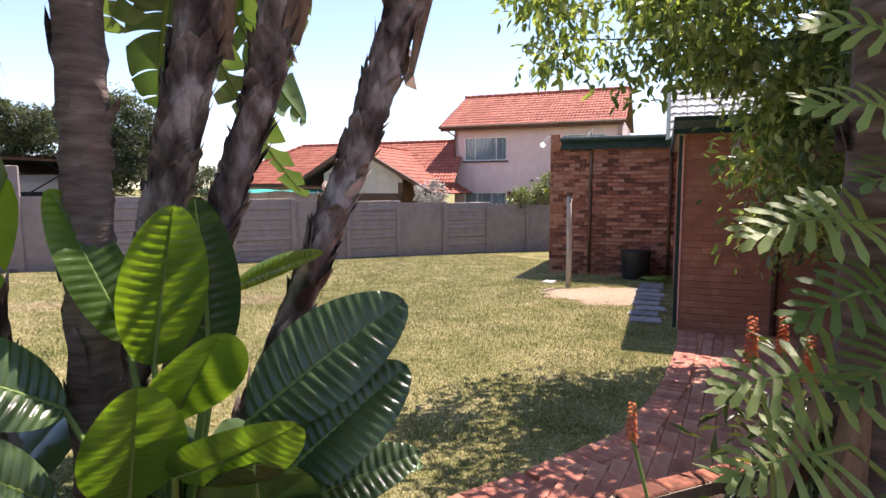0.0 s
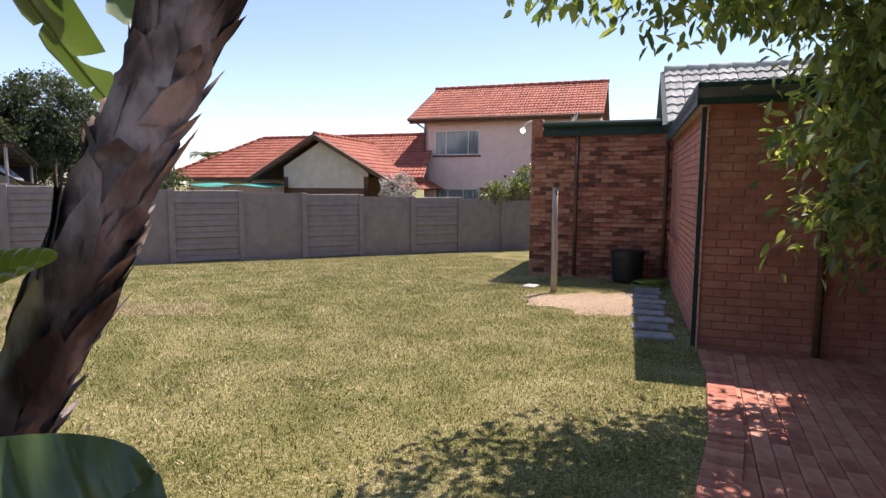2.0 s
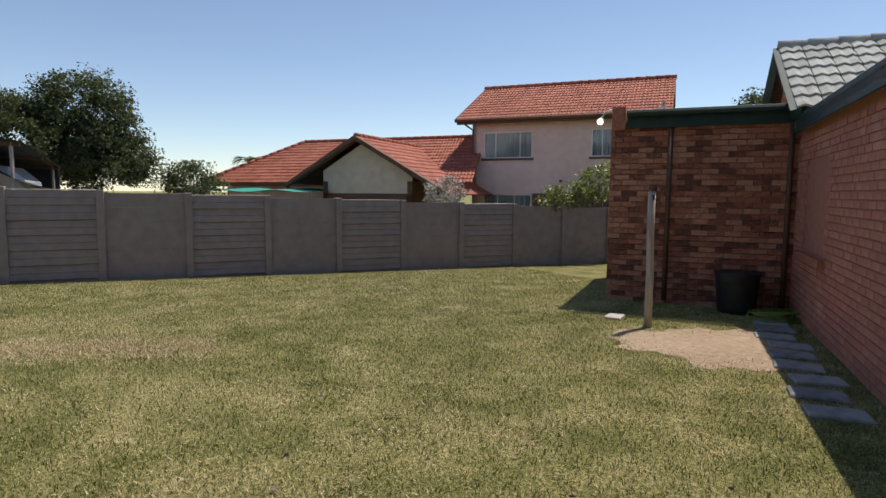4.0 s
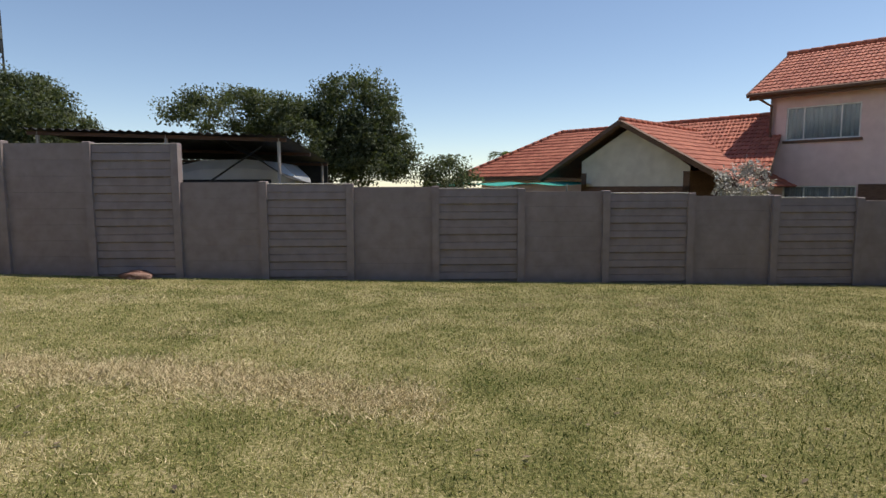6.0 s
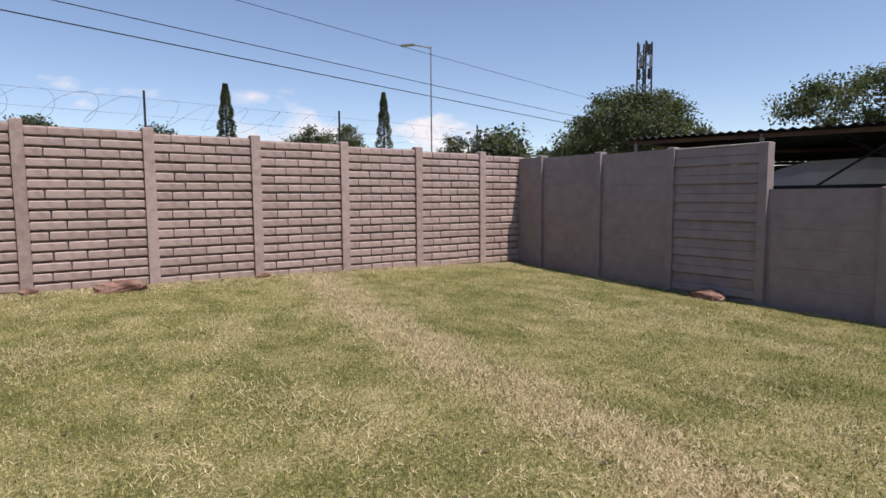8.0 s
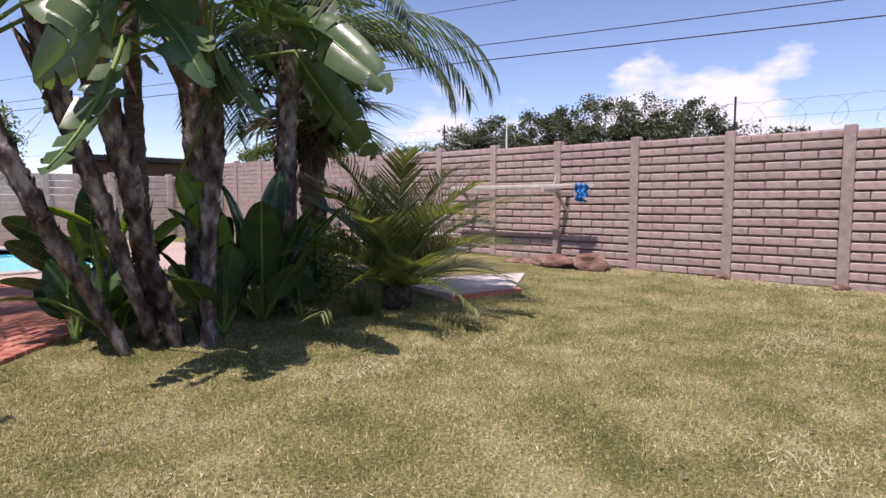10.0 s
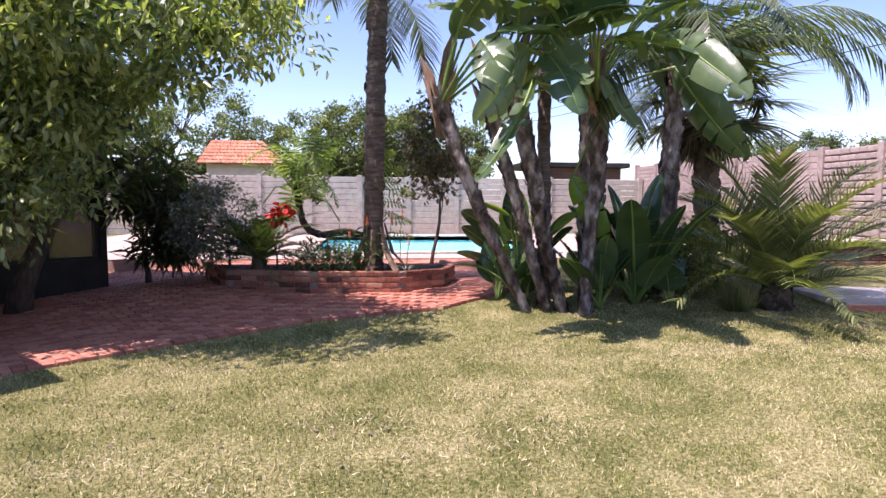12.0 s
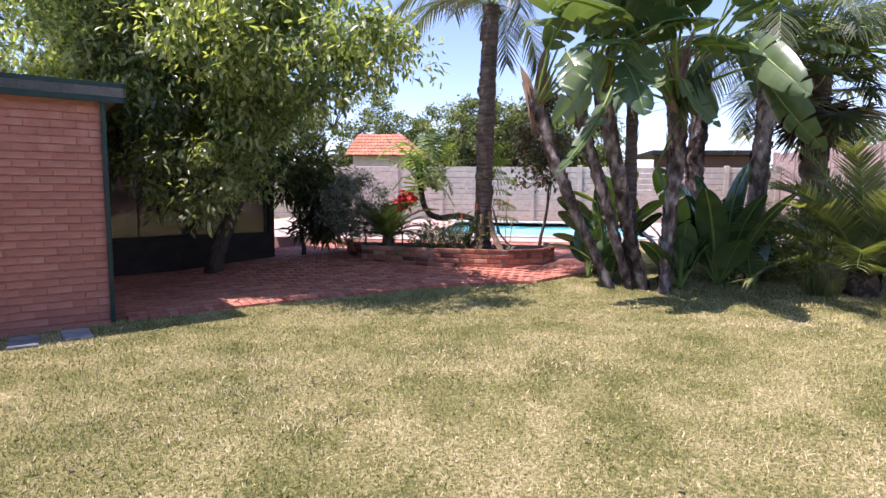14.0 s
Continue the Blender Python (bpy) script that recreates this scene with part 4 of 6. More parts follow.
def rough_trunk(parent, pts, r0, r1, mat=BARK, flakes=300, rings=0, name="trunk"):
    """A trunk through the given points with ring scars and peeling leaf bases."""
    pts = [np.array(p, float) for p in pts]
    n = 84
    seg = len(pts) - 1
    line, rad = [], []
    for i in range(n + 1):
        t = i / n * seg
        k = min(int(t), seg - 1)
        u = t - k
        p0, p1, p2, p3 = pts[max(k - 1, 0)], pts[k], pts[k + 1], pts[min(k + 2, seg)]
        q = 0.5 * ((2 * p1) + (p2 - p0) * u + (2 * p0 - 5 * p1 + 4 * p2 - p3) * u * u + (3 * p1 - p0 - 3 * p2 + p3) * u ** 3)
        line.append(q)
        w = r0 + (r1 - r0) * i / n
        rad.append(w * (1 + (0.08 if (rings and i % 4 == 0) else 0.0) + (0.0 if rings else 0.10 * ((i * 0.23) % 1.0 - 0.5)) + 0.07 * (RNG.random() - 0.5)))
    tr = Build().tube(line, rad, 14, wob=0.13 if rings else 0.24).make(name, mat, parent, smooth=True)
    if flakes:
        b = Build()
        for _ in range(flakes):
            i = int(RNG.integers(1, n))
            a = RNG.random() * 6.28
            q = line[i]
            o = np.array([math.cos(a), math.sin(a), 0])
            t_ = np.array([-o[1], o[0], 0])
            r = rad[i]
            w, h, lift = r * (0.35 + 0.4 * RNG.random()), 0.06 + 0.16 * RNG.random(), 0.012 + 0.045 * RNG.random() ** 2
            up = unit(line[min(i + 1, n)] - line[i - 1])
            vs = [q + o * r * 0.95 - t_ * w, q + o * r * 0.95 + t_ * w, q + o * (r + lift * 0.5) + t_ * w * 0.8 + up * h * 0.6, q + o * (r + lift) + up * h + t_ * w * 0.2 * (RNG.random() - 0.5),
                  q + o * (r + lift * 0.5) - t_ * w * 0.8 + up * h * 0.6]
            b.add(vs, [(0, 1, 2, 4), (4, 2, 3)])
        ob = b.make("scarred_bark", mat, tr)
        ob["kind"] = "stuff"
    return tr, line


def strelitzia(pts, r0, r1, leaves, spread=1.0, L=1.3, seed=1, azim=None, mat=BARK, arc=0.0):
    rng = np.random.default_rng(seed)
    p = thing("bird_of_paradise_tree", "tall bird-of-paradise tree with peeling grey trunk and torn paddle leaves", "tree", "bird-of-paradise clump")
    tr, line = rough_trunk(p, pts, r0, r1, mat=mat)
    top = line[-1]
    a0 = rng.random() * 3.14 if azim is None else azim
    for i in range(leaves):
        f = (i + 0.5) / leaves
        side = 1 if i % 2 else -1
        az = a0 + ((rng.random() - 0.5) * arc if arc else (0 if side > 0 else math.pi) + (rng.random() - 0.5) * 0.9)
        lean = 0.25 + 1.15 * (1 - f) * spread + 0.2 * rng.random()
        pl = L * (0.7 + 0.5 * rng.random())
        dirv = np.array([math.cos(az) * math.sin(lean), math.sin(az) * math.sin(lean), math.cos(lean)])
        base = top + dirv * pl * 1.0
        lean2 = min(2.5, lean + 0.2 + 0.5 * rng.random() + (0.7 if f < 0.2 else 0))
        d2 = np.array([math.cos(az) * math.sin(lean2), math.sin(az) * math.sin(lean2), math.cos(lean2)])
        ln = L * (0.75 + 0.35 * rng.random())
        face = np.array([-math.cos(az) * 0.6, -math.sin(az) * 0.6, 0.8]) + (rng.random(3) - 0.5) * 0.8
        paddle_leaf("leaf", p, base, base + d2 * ln, 0.42 + 0.16 * rng.random(), 0.12, face, tear=0.65, fold=0.35, rows=22, root=top - np.array([0, 0, 0.15]), rng=rng)
    sh = Build()
    for i in range(7):
        az = a0 + (math.pi if i % 2 else 0) + (rng.random() - 0.5) * 0.6
        h = 0.5 + 0.5 * rng.random()
        o = np.array([math.cos(az), math.sin(az), 0])
        t_ = np.array([-o[1], o[0], 0])
        q = top + np.array([0, 0, -0.5 + 0.08 * i])
        vs = [q - t_ * r1 * 0.9, q + t_ * r1 * 0.9, q + o * 0.1 + t_ * r1 * 0.7 + np.array([0, 0, h * 0.6]), q + o * 0.28 + np.array([0, 0, h]), q + o * 0.1 - t_ * r1 * 0.7 + np.array([0, 0, h * 0.6])]
        sh.add(vs, [(0, 1, 2, 3, 4)])
    sh.make("sheath", SHEATH, p)
    return p


def frond(parent, base, az, elev, length, droop, leaflet, pairs, mat, v_angle=0.6, rng=RNG, thick=0.014, hang=0.25, width=0.022):
    """A feather leaf: a bent rib with two rows of narrow leaflets."""
    pts, p, e = [], np.array(base, float), elev
    n = 20
    for i in range(n + 1):
        pts.append(p.copy())
        p = p + np.array([math.cos(az) * math.cos(e), math.sin(az) * math.cos(e), math.sin(e)]) * length / n
        e -= droop / n * (0.4 + 1.2 * i / n)
    fr = Build().tube(pts, [thick * (1 - 0.85 * i / n) for i in range(n + 1)], 5).make("frond", MIDRIB, parent, smooth=True)
    pl, dr, up, ln = [], [], [], []
    pa = np.array(pts)
    for k in range(pairs):
        s = 0.1 + 0.9 * (k + 0.3 * rng.random()) / pairs
        i = min(int(s * n), n - 1)
        q = pa[i] + (pa[i + 1] - pa[i]) * (s * n - i)
        d = unit(pa[i + 1] - pa[i])
        side = unit(np.cross(d, (0, 0, 1)))
        nrm = np.cross(side, d)
        for sg in (-1, 1):
            v = d * (0.55 + 0.3 * s) + side * sg * math.cos(v_angle) * 0.9 + nrm * math.sin(v_angle) * 0.55 - np.array([0, 0, hang]) + (rng.random(3) - 0.5) * 0.16
            pl.append(q)
            dr.append(v)
            up.append(nrm + side * sg * 0.4)
            ln.append(leaflet * (0.45 + 0.9 * math.sin(math.pi * min(1, 0.12 + s * 0.8))) * (0.85 + 0.3 * rng.random()))
    ln = np.array(ln)
    v, f = scatter(STRAP_V, STRAP_F, np.array(pl), frames(np.array(dr), np.array(up)), np.full(len(ln), width), ln)
    ob = np_mesh("blade", v, f, mat, fr)
    ob["kind"] = "stuff"
    return fr


def fan_leaf(parent, base, az, elev, stalk, radius, mat, rng=RNG, span=4.3, blades=34, hang=0.25):
    d = np.array([math.cos(az) * math.cos(elev), math.sin(az) * math.cos(elev), math.sin(elev)])
    hub = np.array(base, float) + d * stalk
    st = Build().tube([base, hub], [0.018, 0.011], 5).make("leaf_stalk", MIDRIB if mat is not DEADLEAF else DEADLEAF, parent)
    side = unit(np.cross(d, (0, 0, 1)))
    up = np.cross(side, d)
    k = np.linspace(-span / 2, span / 2, blades) + (rng.random(blades) - 0.5) * 0.05
    dirs = np.cos(k)[:, None] * d + np.sin(k)[:, None] * side + up * 0.15 - np.array([0, 0, hang]) * (0.4 + rng.random((blades, 1)))
    ln = radius * (0.75 + 0.35 * np.cos(k * 0.5)) * (0.85 + 0.3 * rng.random(blades))
    v, f = scatter(STRAP_V, STRAP_F, np.repeat(hub[None], blades, 0), frames(dirs, np.repeat(up[None], blades, 0)), np.full(blades, 0.055 * radius + 0.01), ln)
    ob = np_mesh("fan_blade", v, f, mat, st)
    return st


def limbs(bld, base, top_dir, length, radius, depth, rng, tips, spread=0.6):
    p = np.array(base, float)
    d = unit(np.array(top_dir, float))
    pts, rad = [p.copy()], [radius]
    for i in range(5):
        d = unit(d + (rng.random(3) - 0.5) * 0.35)
        p = p + d * length / 5
        pts.append(p.copy())
        rad.append(radius * (1 - 0.11 * (i + 1)))
    bld.tube(pts, rad, 7)
    if depth == 0:
        tips.append(p)
        return
    for k in range(3 if depth > 1 else 4):
        nd = unit(d + (rng.random(3) - 0.5) * 2 * spread + np.array([0, 0, 0.12]))
        limbs(bld, pts[3 + k % 3], nd, length * (0.6 + 0.2 * rng.random()), rad[-1] * 0.7, depth - 1, rng, tips, spread)


def tree(name, label, base, height, trunk_r, crown, leaves, size, mat=LEAF, seed=1, tmpl="leaf", clumps=160, clump_r=0.45, bark=TREEBARK, hang=0.3, depth=3, trunk_len=None, lean=(0, 0, 1), aspect=0.9, group=""):
    """Trunk with limbs and a crown of single leaves in uneven clumps. crown: ellipsoids (centre, radii), in the world."""
    rng = np.random.default_rng(seed)
    t = thing(name, label, "tree" if "shrub" not in name and "bush" not in name else "shrub", group)
    wood = Build()
    tips = []
    limbs(wood, base, lean, trunk_len or height * 0.4, trunk_r, depth, rng, tips)
    wood.make("trunk", bark, t, smooth=True)
    cs = []
    vol = np.array([r[0] * r[1] * r[2] for _, r in crown])
    for i in rng.choice(len(crown), clumps, p=vol / vol.sum()):
        c, r = crown[i]
        d = unit(rng.normal(size=3))
        cs.append(np.array(c) + d * np.array(r) * (0.55 + 0.45 * rng.random() ** 0.5))
    cs = np.array(cs)
    sz = clump_r * (0.5 + rng.random(clumps))
    which = rng.integers(0, clumps, leaves)
    pos = cs[which] + np.clip(rng.normal(size=(leaves, 3)), -1.7, 1.7) * sz[which][:, None] * np.array([0.55, 0.55, 0.4])
    dirs = rng.normal(size=(leaves, 3)) * 0.8 + (pos - cs[which]) / clump_r * 0.6 - np.array([0, 0, hang])
    ups = rng.normal(size=(leaves, 3)) * 0.5 + np.array([0, 0, 1.0])
    ln = size * (0.6 + 0.8 * rng.random(leaves))
    tv, tf = (LEAF_V, LEAF_F) if tmpl == "leaf" else (CARD_V, CARD_F)
    v, f = scatter(tv, tf, pos, frames(dirs, ups), ln * aspect, ln)
    ob = np_mesh("crown", v, f, mat, t)
    # twigs from the wood into the clumps
    tw = Build()
    for c in cs[:: max(1, clumps // 90)]:
        if tips:
            q = min(tips, key=lambda a: np.linalg.norm(a - c))
            m_ = (q + c) / 2 + rng.normal(size=3) * 0.1
            tw.tube([q, m_, c], [trunk_r * 0.12, trunk_r * 0.07, trunk_r * 0.03], 4)
    tw.make("branchwork", bark, t)
    return t


# bird-of-paradise clump beside the path
strelitzia([(0.0, 2.72, -0.3), (0.34, 2.77, 0.4), (0.6, 2.8, 0.92), (0.76, 2.8, 1.3), (0.95, 2.8, 1.75), (1.2, 2.76, 2.5)], 0.054, 0.088, 8, seed=3, azim=2.5, L=1.0, spread=0.8, arc=1.4)
strelitzia([(-0.25, 2.75, -0.3), (0.05, 2.85, 0.6), (0.27, 2.9, 1.3), (0.5, 2.88, 2.0), (0.62, 2.85, 2.6)], 0.055, 0.085, 8, seed=4, azim=2.2, L=1.0, spread=0.9, arc=2.2)
strelitzia([(-0.45, 2.75, -0.3), (-0.12, 2.9, 0.7), (0.05, 3.0, 1.4), (0.16, 2.98, 1.9), (0.3, 2.95, 2.6)], 0.07, 0.10, 9, seed=5, azim=2.1, L=1.05, arc=2.2)
strelitzia([(-0.85, 2.4, -0.3), (-0.8, 2.4, 1.0), (-0.84, 2.35, 2.0), (-0.8, 2.3, 2.7)], 0.075, 0.10, 11, seed=6, azim=2.3, arc=3.0)
strelitzia([(-0.62, 2.95, -0.3), (-0.66, 3.0, 1.0), (-0.72, 3.05, 1.8), (-0.68, 3.05, 2.5)], 0.07, 0.085, 10, seed=8, azim=0.9, arc=2.0)
strelitzia([(-1.6, 0.7, -0.2), (-1.62, 0.66, 1.5), (-1.7, 0.55, 2.8), (-1.7, 0.5, 3.3)], 0.13, 0.13, 11, seed=9, azim=2.0)
ring = thing("ringed_palm", "slender palm trunk with close dark ring scars", "palm")
rough_trunk(ring, [(-0.24, 2.5, -0.3), (-0.22, 2.5, 1.0), (-0.2, 2.47, 2.2), (-0.2, 2.45, 4.6)], 0.085, 0.08, RINGBARK, flakes=30, rings=1)
for i in range(12):
    frond(ring, (-0.2, 2.45, 4.55), i * 0.53, 0.9 - 0.12 * (i % 4), 1.9, 1.5, 0.5, 34, PALMLEAF)

# young plant with large smooth leaves at the front of the clump
young = thing("young_bird_of_paradise", "young bird-of-paradise plant with broad glossy green leaves", "plant")
Y0 = (0.0, 2.2, -0.1)
for base, tip, w, face, sag in (
        ((0.25, 1.94, 0.74), (0.79, 1.9, 1.10), 0.36, (-0.25, -0.75, 0.6), 0.10),
        ((0.31, 1.86, 0.54), (0.77, 1.83, 0.88), 0.32, (-0.2, -0.7, 0.7), 0.08),
        ((-0.02, 2.18, 0.90), (0.06, 1.98, 1.45), 0.30, (0.1, -0.9, -0.35), -0.03),
        ((0.16, 2.25, 0.85), (0.14, 2.28, 1.47), 0.34, (0.75, 0.55, 0.2), 0.05),
        ((0.02, 1.95, 0.78), (0.15, 1.66, 1.11), 0.31, (0.2, -0.8, -0.5), 0.03),
        ((0.02, 1.72, 0.70), (0.32, 1.5, 0.88), 0.30, (-0.2, -0.75, -0.55), 0.06),
        ((-0.10, 1.8, 0.62), (-0.05, 1.5, 1.04), 0.28, (0.1, -0.85, -0.5), 0.02),
        ((-0.48, 1.62, 0.62), (-0.52, 1.5, 1.02), 0.24, (0.5, -0.8, 0.2), 0.04),
        ((0.29, 2.72, 1.05), (0.68, 2.58, 1.21), 0.22, (-0.3, -0.3, 0.9), 0.06),
        ((-0.30, 2.0, 0.55), (-0.62, 1.75, 0.92), 0.24, (0.3, -0.6, 0.7), 0.08),
        ((0.35, 2.0, 0.35), (0.85, 1.9, 0.52), 0.24, (0, -0.6, 0.8), 0.12),
        ((0.45, 2.25, 0.3), (0.95, 2.1, 0.36), 0.22, (0, -0.3, 0.95), 0.14),
        ((-0.3, 2.3, 0.75), (-0.78, 2.15, 1.06), 0.34, (0.2, -0.7, 0.7), 0.1),
        ((-0.42, 2.0, 0.55), (-0.85, 1.8, 0.86), 0.3, (0.2, -0.7, 0.7), 0.1),
        ((-0.35, 1.85, 0.45), (-0.62, 1.6, 0.72), 0.26, (0.3, -0.8, 0.5), 0.1),
        ((-0.1, 2.35, 0.95), (-0.32, 2.45, 1.5), 0.26, (0.6, -0.8, 0.1), 0.04)):
    paddle_leaf("leaf", young, base, tip, w, sag, face, rows=64, fold=0.4, root=Y0, ripple=0.011 if sag in (0.10, 0.08, 0.12, 0.14) else 0.005, mat=DEEPPADDLE if sag in (0.10, 0.08, 0.12, 0.14, 0.1, 0.05) else PADDLE)

# under-planting of the clump
for k, (x, y, n, h) in enumerate(((-0.9, 2.75, 10, 1.0), (-1.5, 2.5, 15, 1.55), (-1.9, 2.7, 9, 0.9), (0.05, 2.45, 8, 0.8), (-1.2, 1.9, 9, 1.2), (0.3, 2.1, 7, 0.9))):
    rng = np.random.default_rng(40 + k)
    u = thing("bird_of_paradise_sucker", "dense dark green sucker with upright paddle leaves", "plant", "bird-of-paradise clump")
    for i in range(n):
        az, lean = rng.random() * 6.28, 0.15 + 0.7 * rng.random()
        hh = h * (0.6 + 0.5 * rng.random())
        dv = np.array([math.cos(az) * math.sin(lean), math.sin(az) * math.sin(lean), math.cos(lean)])
        b0 = np.array([x, y, -0.12]) + dv * hh * 0.35
        paddle_leaf("leaf", u, b0, b0 + dv * hh * 0.75 + np.array([0, 0, -0.05]), 0.34 + 0.14 * rng.random(), 0.15, (-dv[0], -dv[1], 0.7), rows=18, root=(x, y, -0.15), rng=rng, mat=DEEPPADDLE)

hang = thing("drooping_leaf", "pale yellow-green bird-of-paradise leaf hanging down", "leaf")
paddle_leaf("leaf", hang, (-0.5, 2.75, 1.55), (-0.95, 2.85, 0.72), 0.34, 0.12, (0.3, 0.9, 0.3), tear=0.5, rows=24, mat=PADDLE, root=(-0.7, 3.02, 2.1))
# palms
queen = thing("feather_palm", "grey-trunked feather palm with long drooping fronds", "palm")
rough_trunk(queen, [(-2.1, 2.1, -0.2), (-2.12, 2.1, 1.4), (-2.2, 2.05, 2.6), (-2.25, 2.0, 3.2)], 0.13, 0.12, BARK, flakes=110)
for i in range(16):
    rng = np.random.default_rng(60 + i)
    frond(queen, (-2.25, 2.0, 3.2), i * 2.4 + 0.3 if i > 2 else 2.46 + 0.3 * (i - 1), (0.75 - 0.07 * (i % 9)) if i > 2 else 0.5, 2.6 if i > 2 else 3.1, 1.9, 0.46, 46, PALMLEAF, rng=rng, hang=0.55, v_angle=0.3, width=0.026)
fanp = thing("fan_palm", "fan palm with a shaggy dark trunk and dead leaf skirt", "palm")
rough_trunk(fanp, [(-3.65, 0.5, -0.2), (-3.65, 0.5, 1.3), (-3.6, 0.5, 2.5), (-3.6, 0.5, 3.1)], 0.21, 0.17, DEADLEAF, flakes=260)
for i in range(30):
    rng = np.random.default_rng(90 + i)
    e = 1.1 - 0.085 * i
    fan_leaf(fanp, (-3.6, 0.5, 3.1 - 0.012 * i), i * 2.4, e if i < 20 else -0.9 - 0.03 * (i - 20), 0.8 if i < 20 else 0.3, 0.92 if i < 20 else 0.75, (YOUNGPALM if i % 3 == 0 else PALMLEAF) if i < 20 else DEADLEAF, rng)
tall = thing("tall_palm", "tall smooth grey palm trunk rising from the planter", "palm")
rough_trunk(tall, [(2.02, 0.95, 0.1), (1.99, 0.95, 2.0), (1.96, 0.95, 3.2), (1.92, 0.95, 4.35)], 0.15, 0.135, RINGBARK, flakes=40, rings=1)
for i in range(16):
    frond(tall, (1.92, 0.95, 4.35), i * 2.4, 1.0 - 0.1 * (i % 9), 2.3, 2.0, 0.5, 44, PALMLEAF, hang=0.5, width=0.026)
stub = Build()                                           # dead leaf bases leaning off the foot of the trunk
for k in range(5):
    a, w = -0.5 + k * 0.95, 0.07
    o, t_ = np.array([math.cos(a), math.sin(a), 0]), np.array([-math.sin(a), math.cos(a), 0])
    q = np.array([2.0, 0.97, 0.2])
    lo, mid, hi = q + o * (0.34 + 0.04 * k), q + o * 0.26 + np.array([0, 0, 0.25]), q + o * 0.15 + np.array([0, 0, 0.5 + 0.05 * k])
    stub.add([lo - t_ * w, lo + t_ * w, mid - t_ * w, mid + t_ * w, hi - t_ * w * 0.5, hi + t_ * w * 0.5, lo + o * 0.02, mid + o * 0.05, hi + o * 0.02],
             [(0, 6, 7, 2), (6, 1, 3, 7), (2, 7, 8, 4), (7, 3, 5, 8)])
stub.make("dead_leaf_base", SHEATH, tall, "dry red-brown leaf bases")
small = thing("young_date_palm", "young date palm with arching grey-green fronds", "palm")
SP = (-3.2, 2.95)
for i in range(34):
    rng = np.random.default_rng(130 + i)
    frond(small, (SP[0], SP[1], 0.1), i * 2.399, 1.36 - 0.033 * i, 1.75 + 0.5 * rng.random(), 0.8 + 0.5 * rng.random(), 0.36, 38, YOUNGPALM, rng=rng, v_angle=0.75, hang=0.05, width=0.024)
rough_trunk(small, [(SP[0], SP[1], -0.2), (SP[0], SP[1], 0.0), (SP[0], SP[1], 0.2)], 0.2, 0.12, DEADLEAF, flakes=60)
cyc = thing("cycad", "dark green cycad with stiff feather leaves in the planter", "cycad")
for i in range(30):
    rng = np.random.default_rng(170 + i)
    frond(cyc, (3.72, 0.95, 0.36), i * 2.399, 1.15 - 0.036 * i, 0.95 + 0.25 * rng.random(), 1.05, 0.18, 40, PALMLEAF, rng=rng, v_angle=0.5, hang=0.0, width=0.017, thick=0.009)
rough_trunk(cyc, [(3.72, 0.95, 0.12), (3.72, 0.95, 0.25), (3.72, 0.95, 0.38)], 0.1, 0.08, DEADLEAF, flakes=30)

# leafy tree over the patio
tree("patio_tree", "broad leafy tree overhanging the brick patio", (6.6, 1.9, -0.3), 5.0, 0.17,
     [((5.3, 3.3, 3.3), (1.9, 1.5, 1.1)), ((6.9, 2.7, 3.9), (1.8, 1.5, 1.5)), ((4.0, 3.7, 2.95), (1.4, 1.0, 0.6)), ((7.0, 3.0, 2.7), (1.3, 1.2, 1.1)), ((6.4, 0.9, 3.6), (1.2, 1.0, 1.0)), ((5.8, 3.45, 1.65), (0.95, 0.8, 0.95)), ((6.5, 2.6, 1.7), (1.0, 0.8, 0.9)), ((7.2, 1.5, 3.0), (1.5, 1.5, 1.2)), ((5.2, 3.1, 3.7), (1.4, 1.2, 1.0)), ((8.1, 3.3, 3.7), (1.7, 1.5, 1.3)), ((5.6, 3.1, 1.9), (0.9, 0.7, 0.8)), ((5.9, 3.4, 1.8), (0.95, 0.75, 0.95)), ((6.2, 3.0, 2.3), (1.0, 0.8, 0.9))],
     78000, 0.108, seed=11, clumps=640, clump_r=0.3, hang=0.75, depth=3, trunk_len=1.7, lean=(-0.1, 0.1, 1), aspect=0.7)
# planter plants
tree("planter_sapling", "slender dark-stemmed sapling with sparse purplish leaves", (0.93, -1.1, -0.05), 2.4, 0.04, [((0.93, -1.1, 2.2), (0.6, 0.5, 0.55)), ((0.93, -1.1, 1.35), (0.5, 0.4, 0.18)), ((0.93, -1.1, 2.9), (0.4, 0.4, 0.35))],
     2600, 0.10, PURPLELEAF, seed=12, clumps=46, clump_r=0.2, depth=2, trunk_len=1.6)
tree("silver_shrub", "airy silver-leaved shrub in the planter", (4.2, 0.7, 0.1), 1.0, 0.03, [((4.35, 0.75, 0.9), (0.65, 0.55, 0.62))], 6500, 0.05, SILVER, seed=13, clumps=130, clump_r=0.14, depth=2, trunk_len=0.35)
tree("planter_shrub", "low dark spiky shrub at the palm's foot", (2.5, 1.2, 0.1), 0.6, 0.02, [((2.75, 1.25, 0.36), (0.5, 0.25, 0.2)), ((2.3, 1.3, 0.5), (0.3, 0.2, 0.3))], 1300, 0.12, PALMLEAF, seed=14, tmpl="card", clumps=40, clump_r=0.18, depth=1, trunk_len=0.15, aspect=0.3)
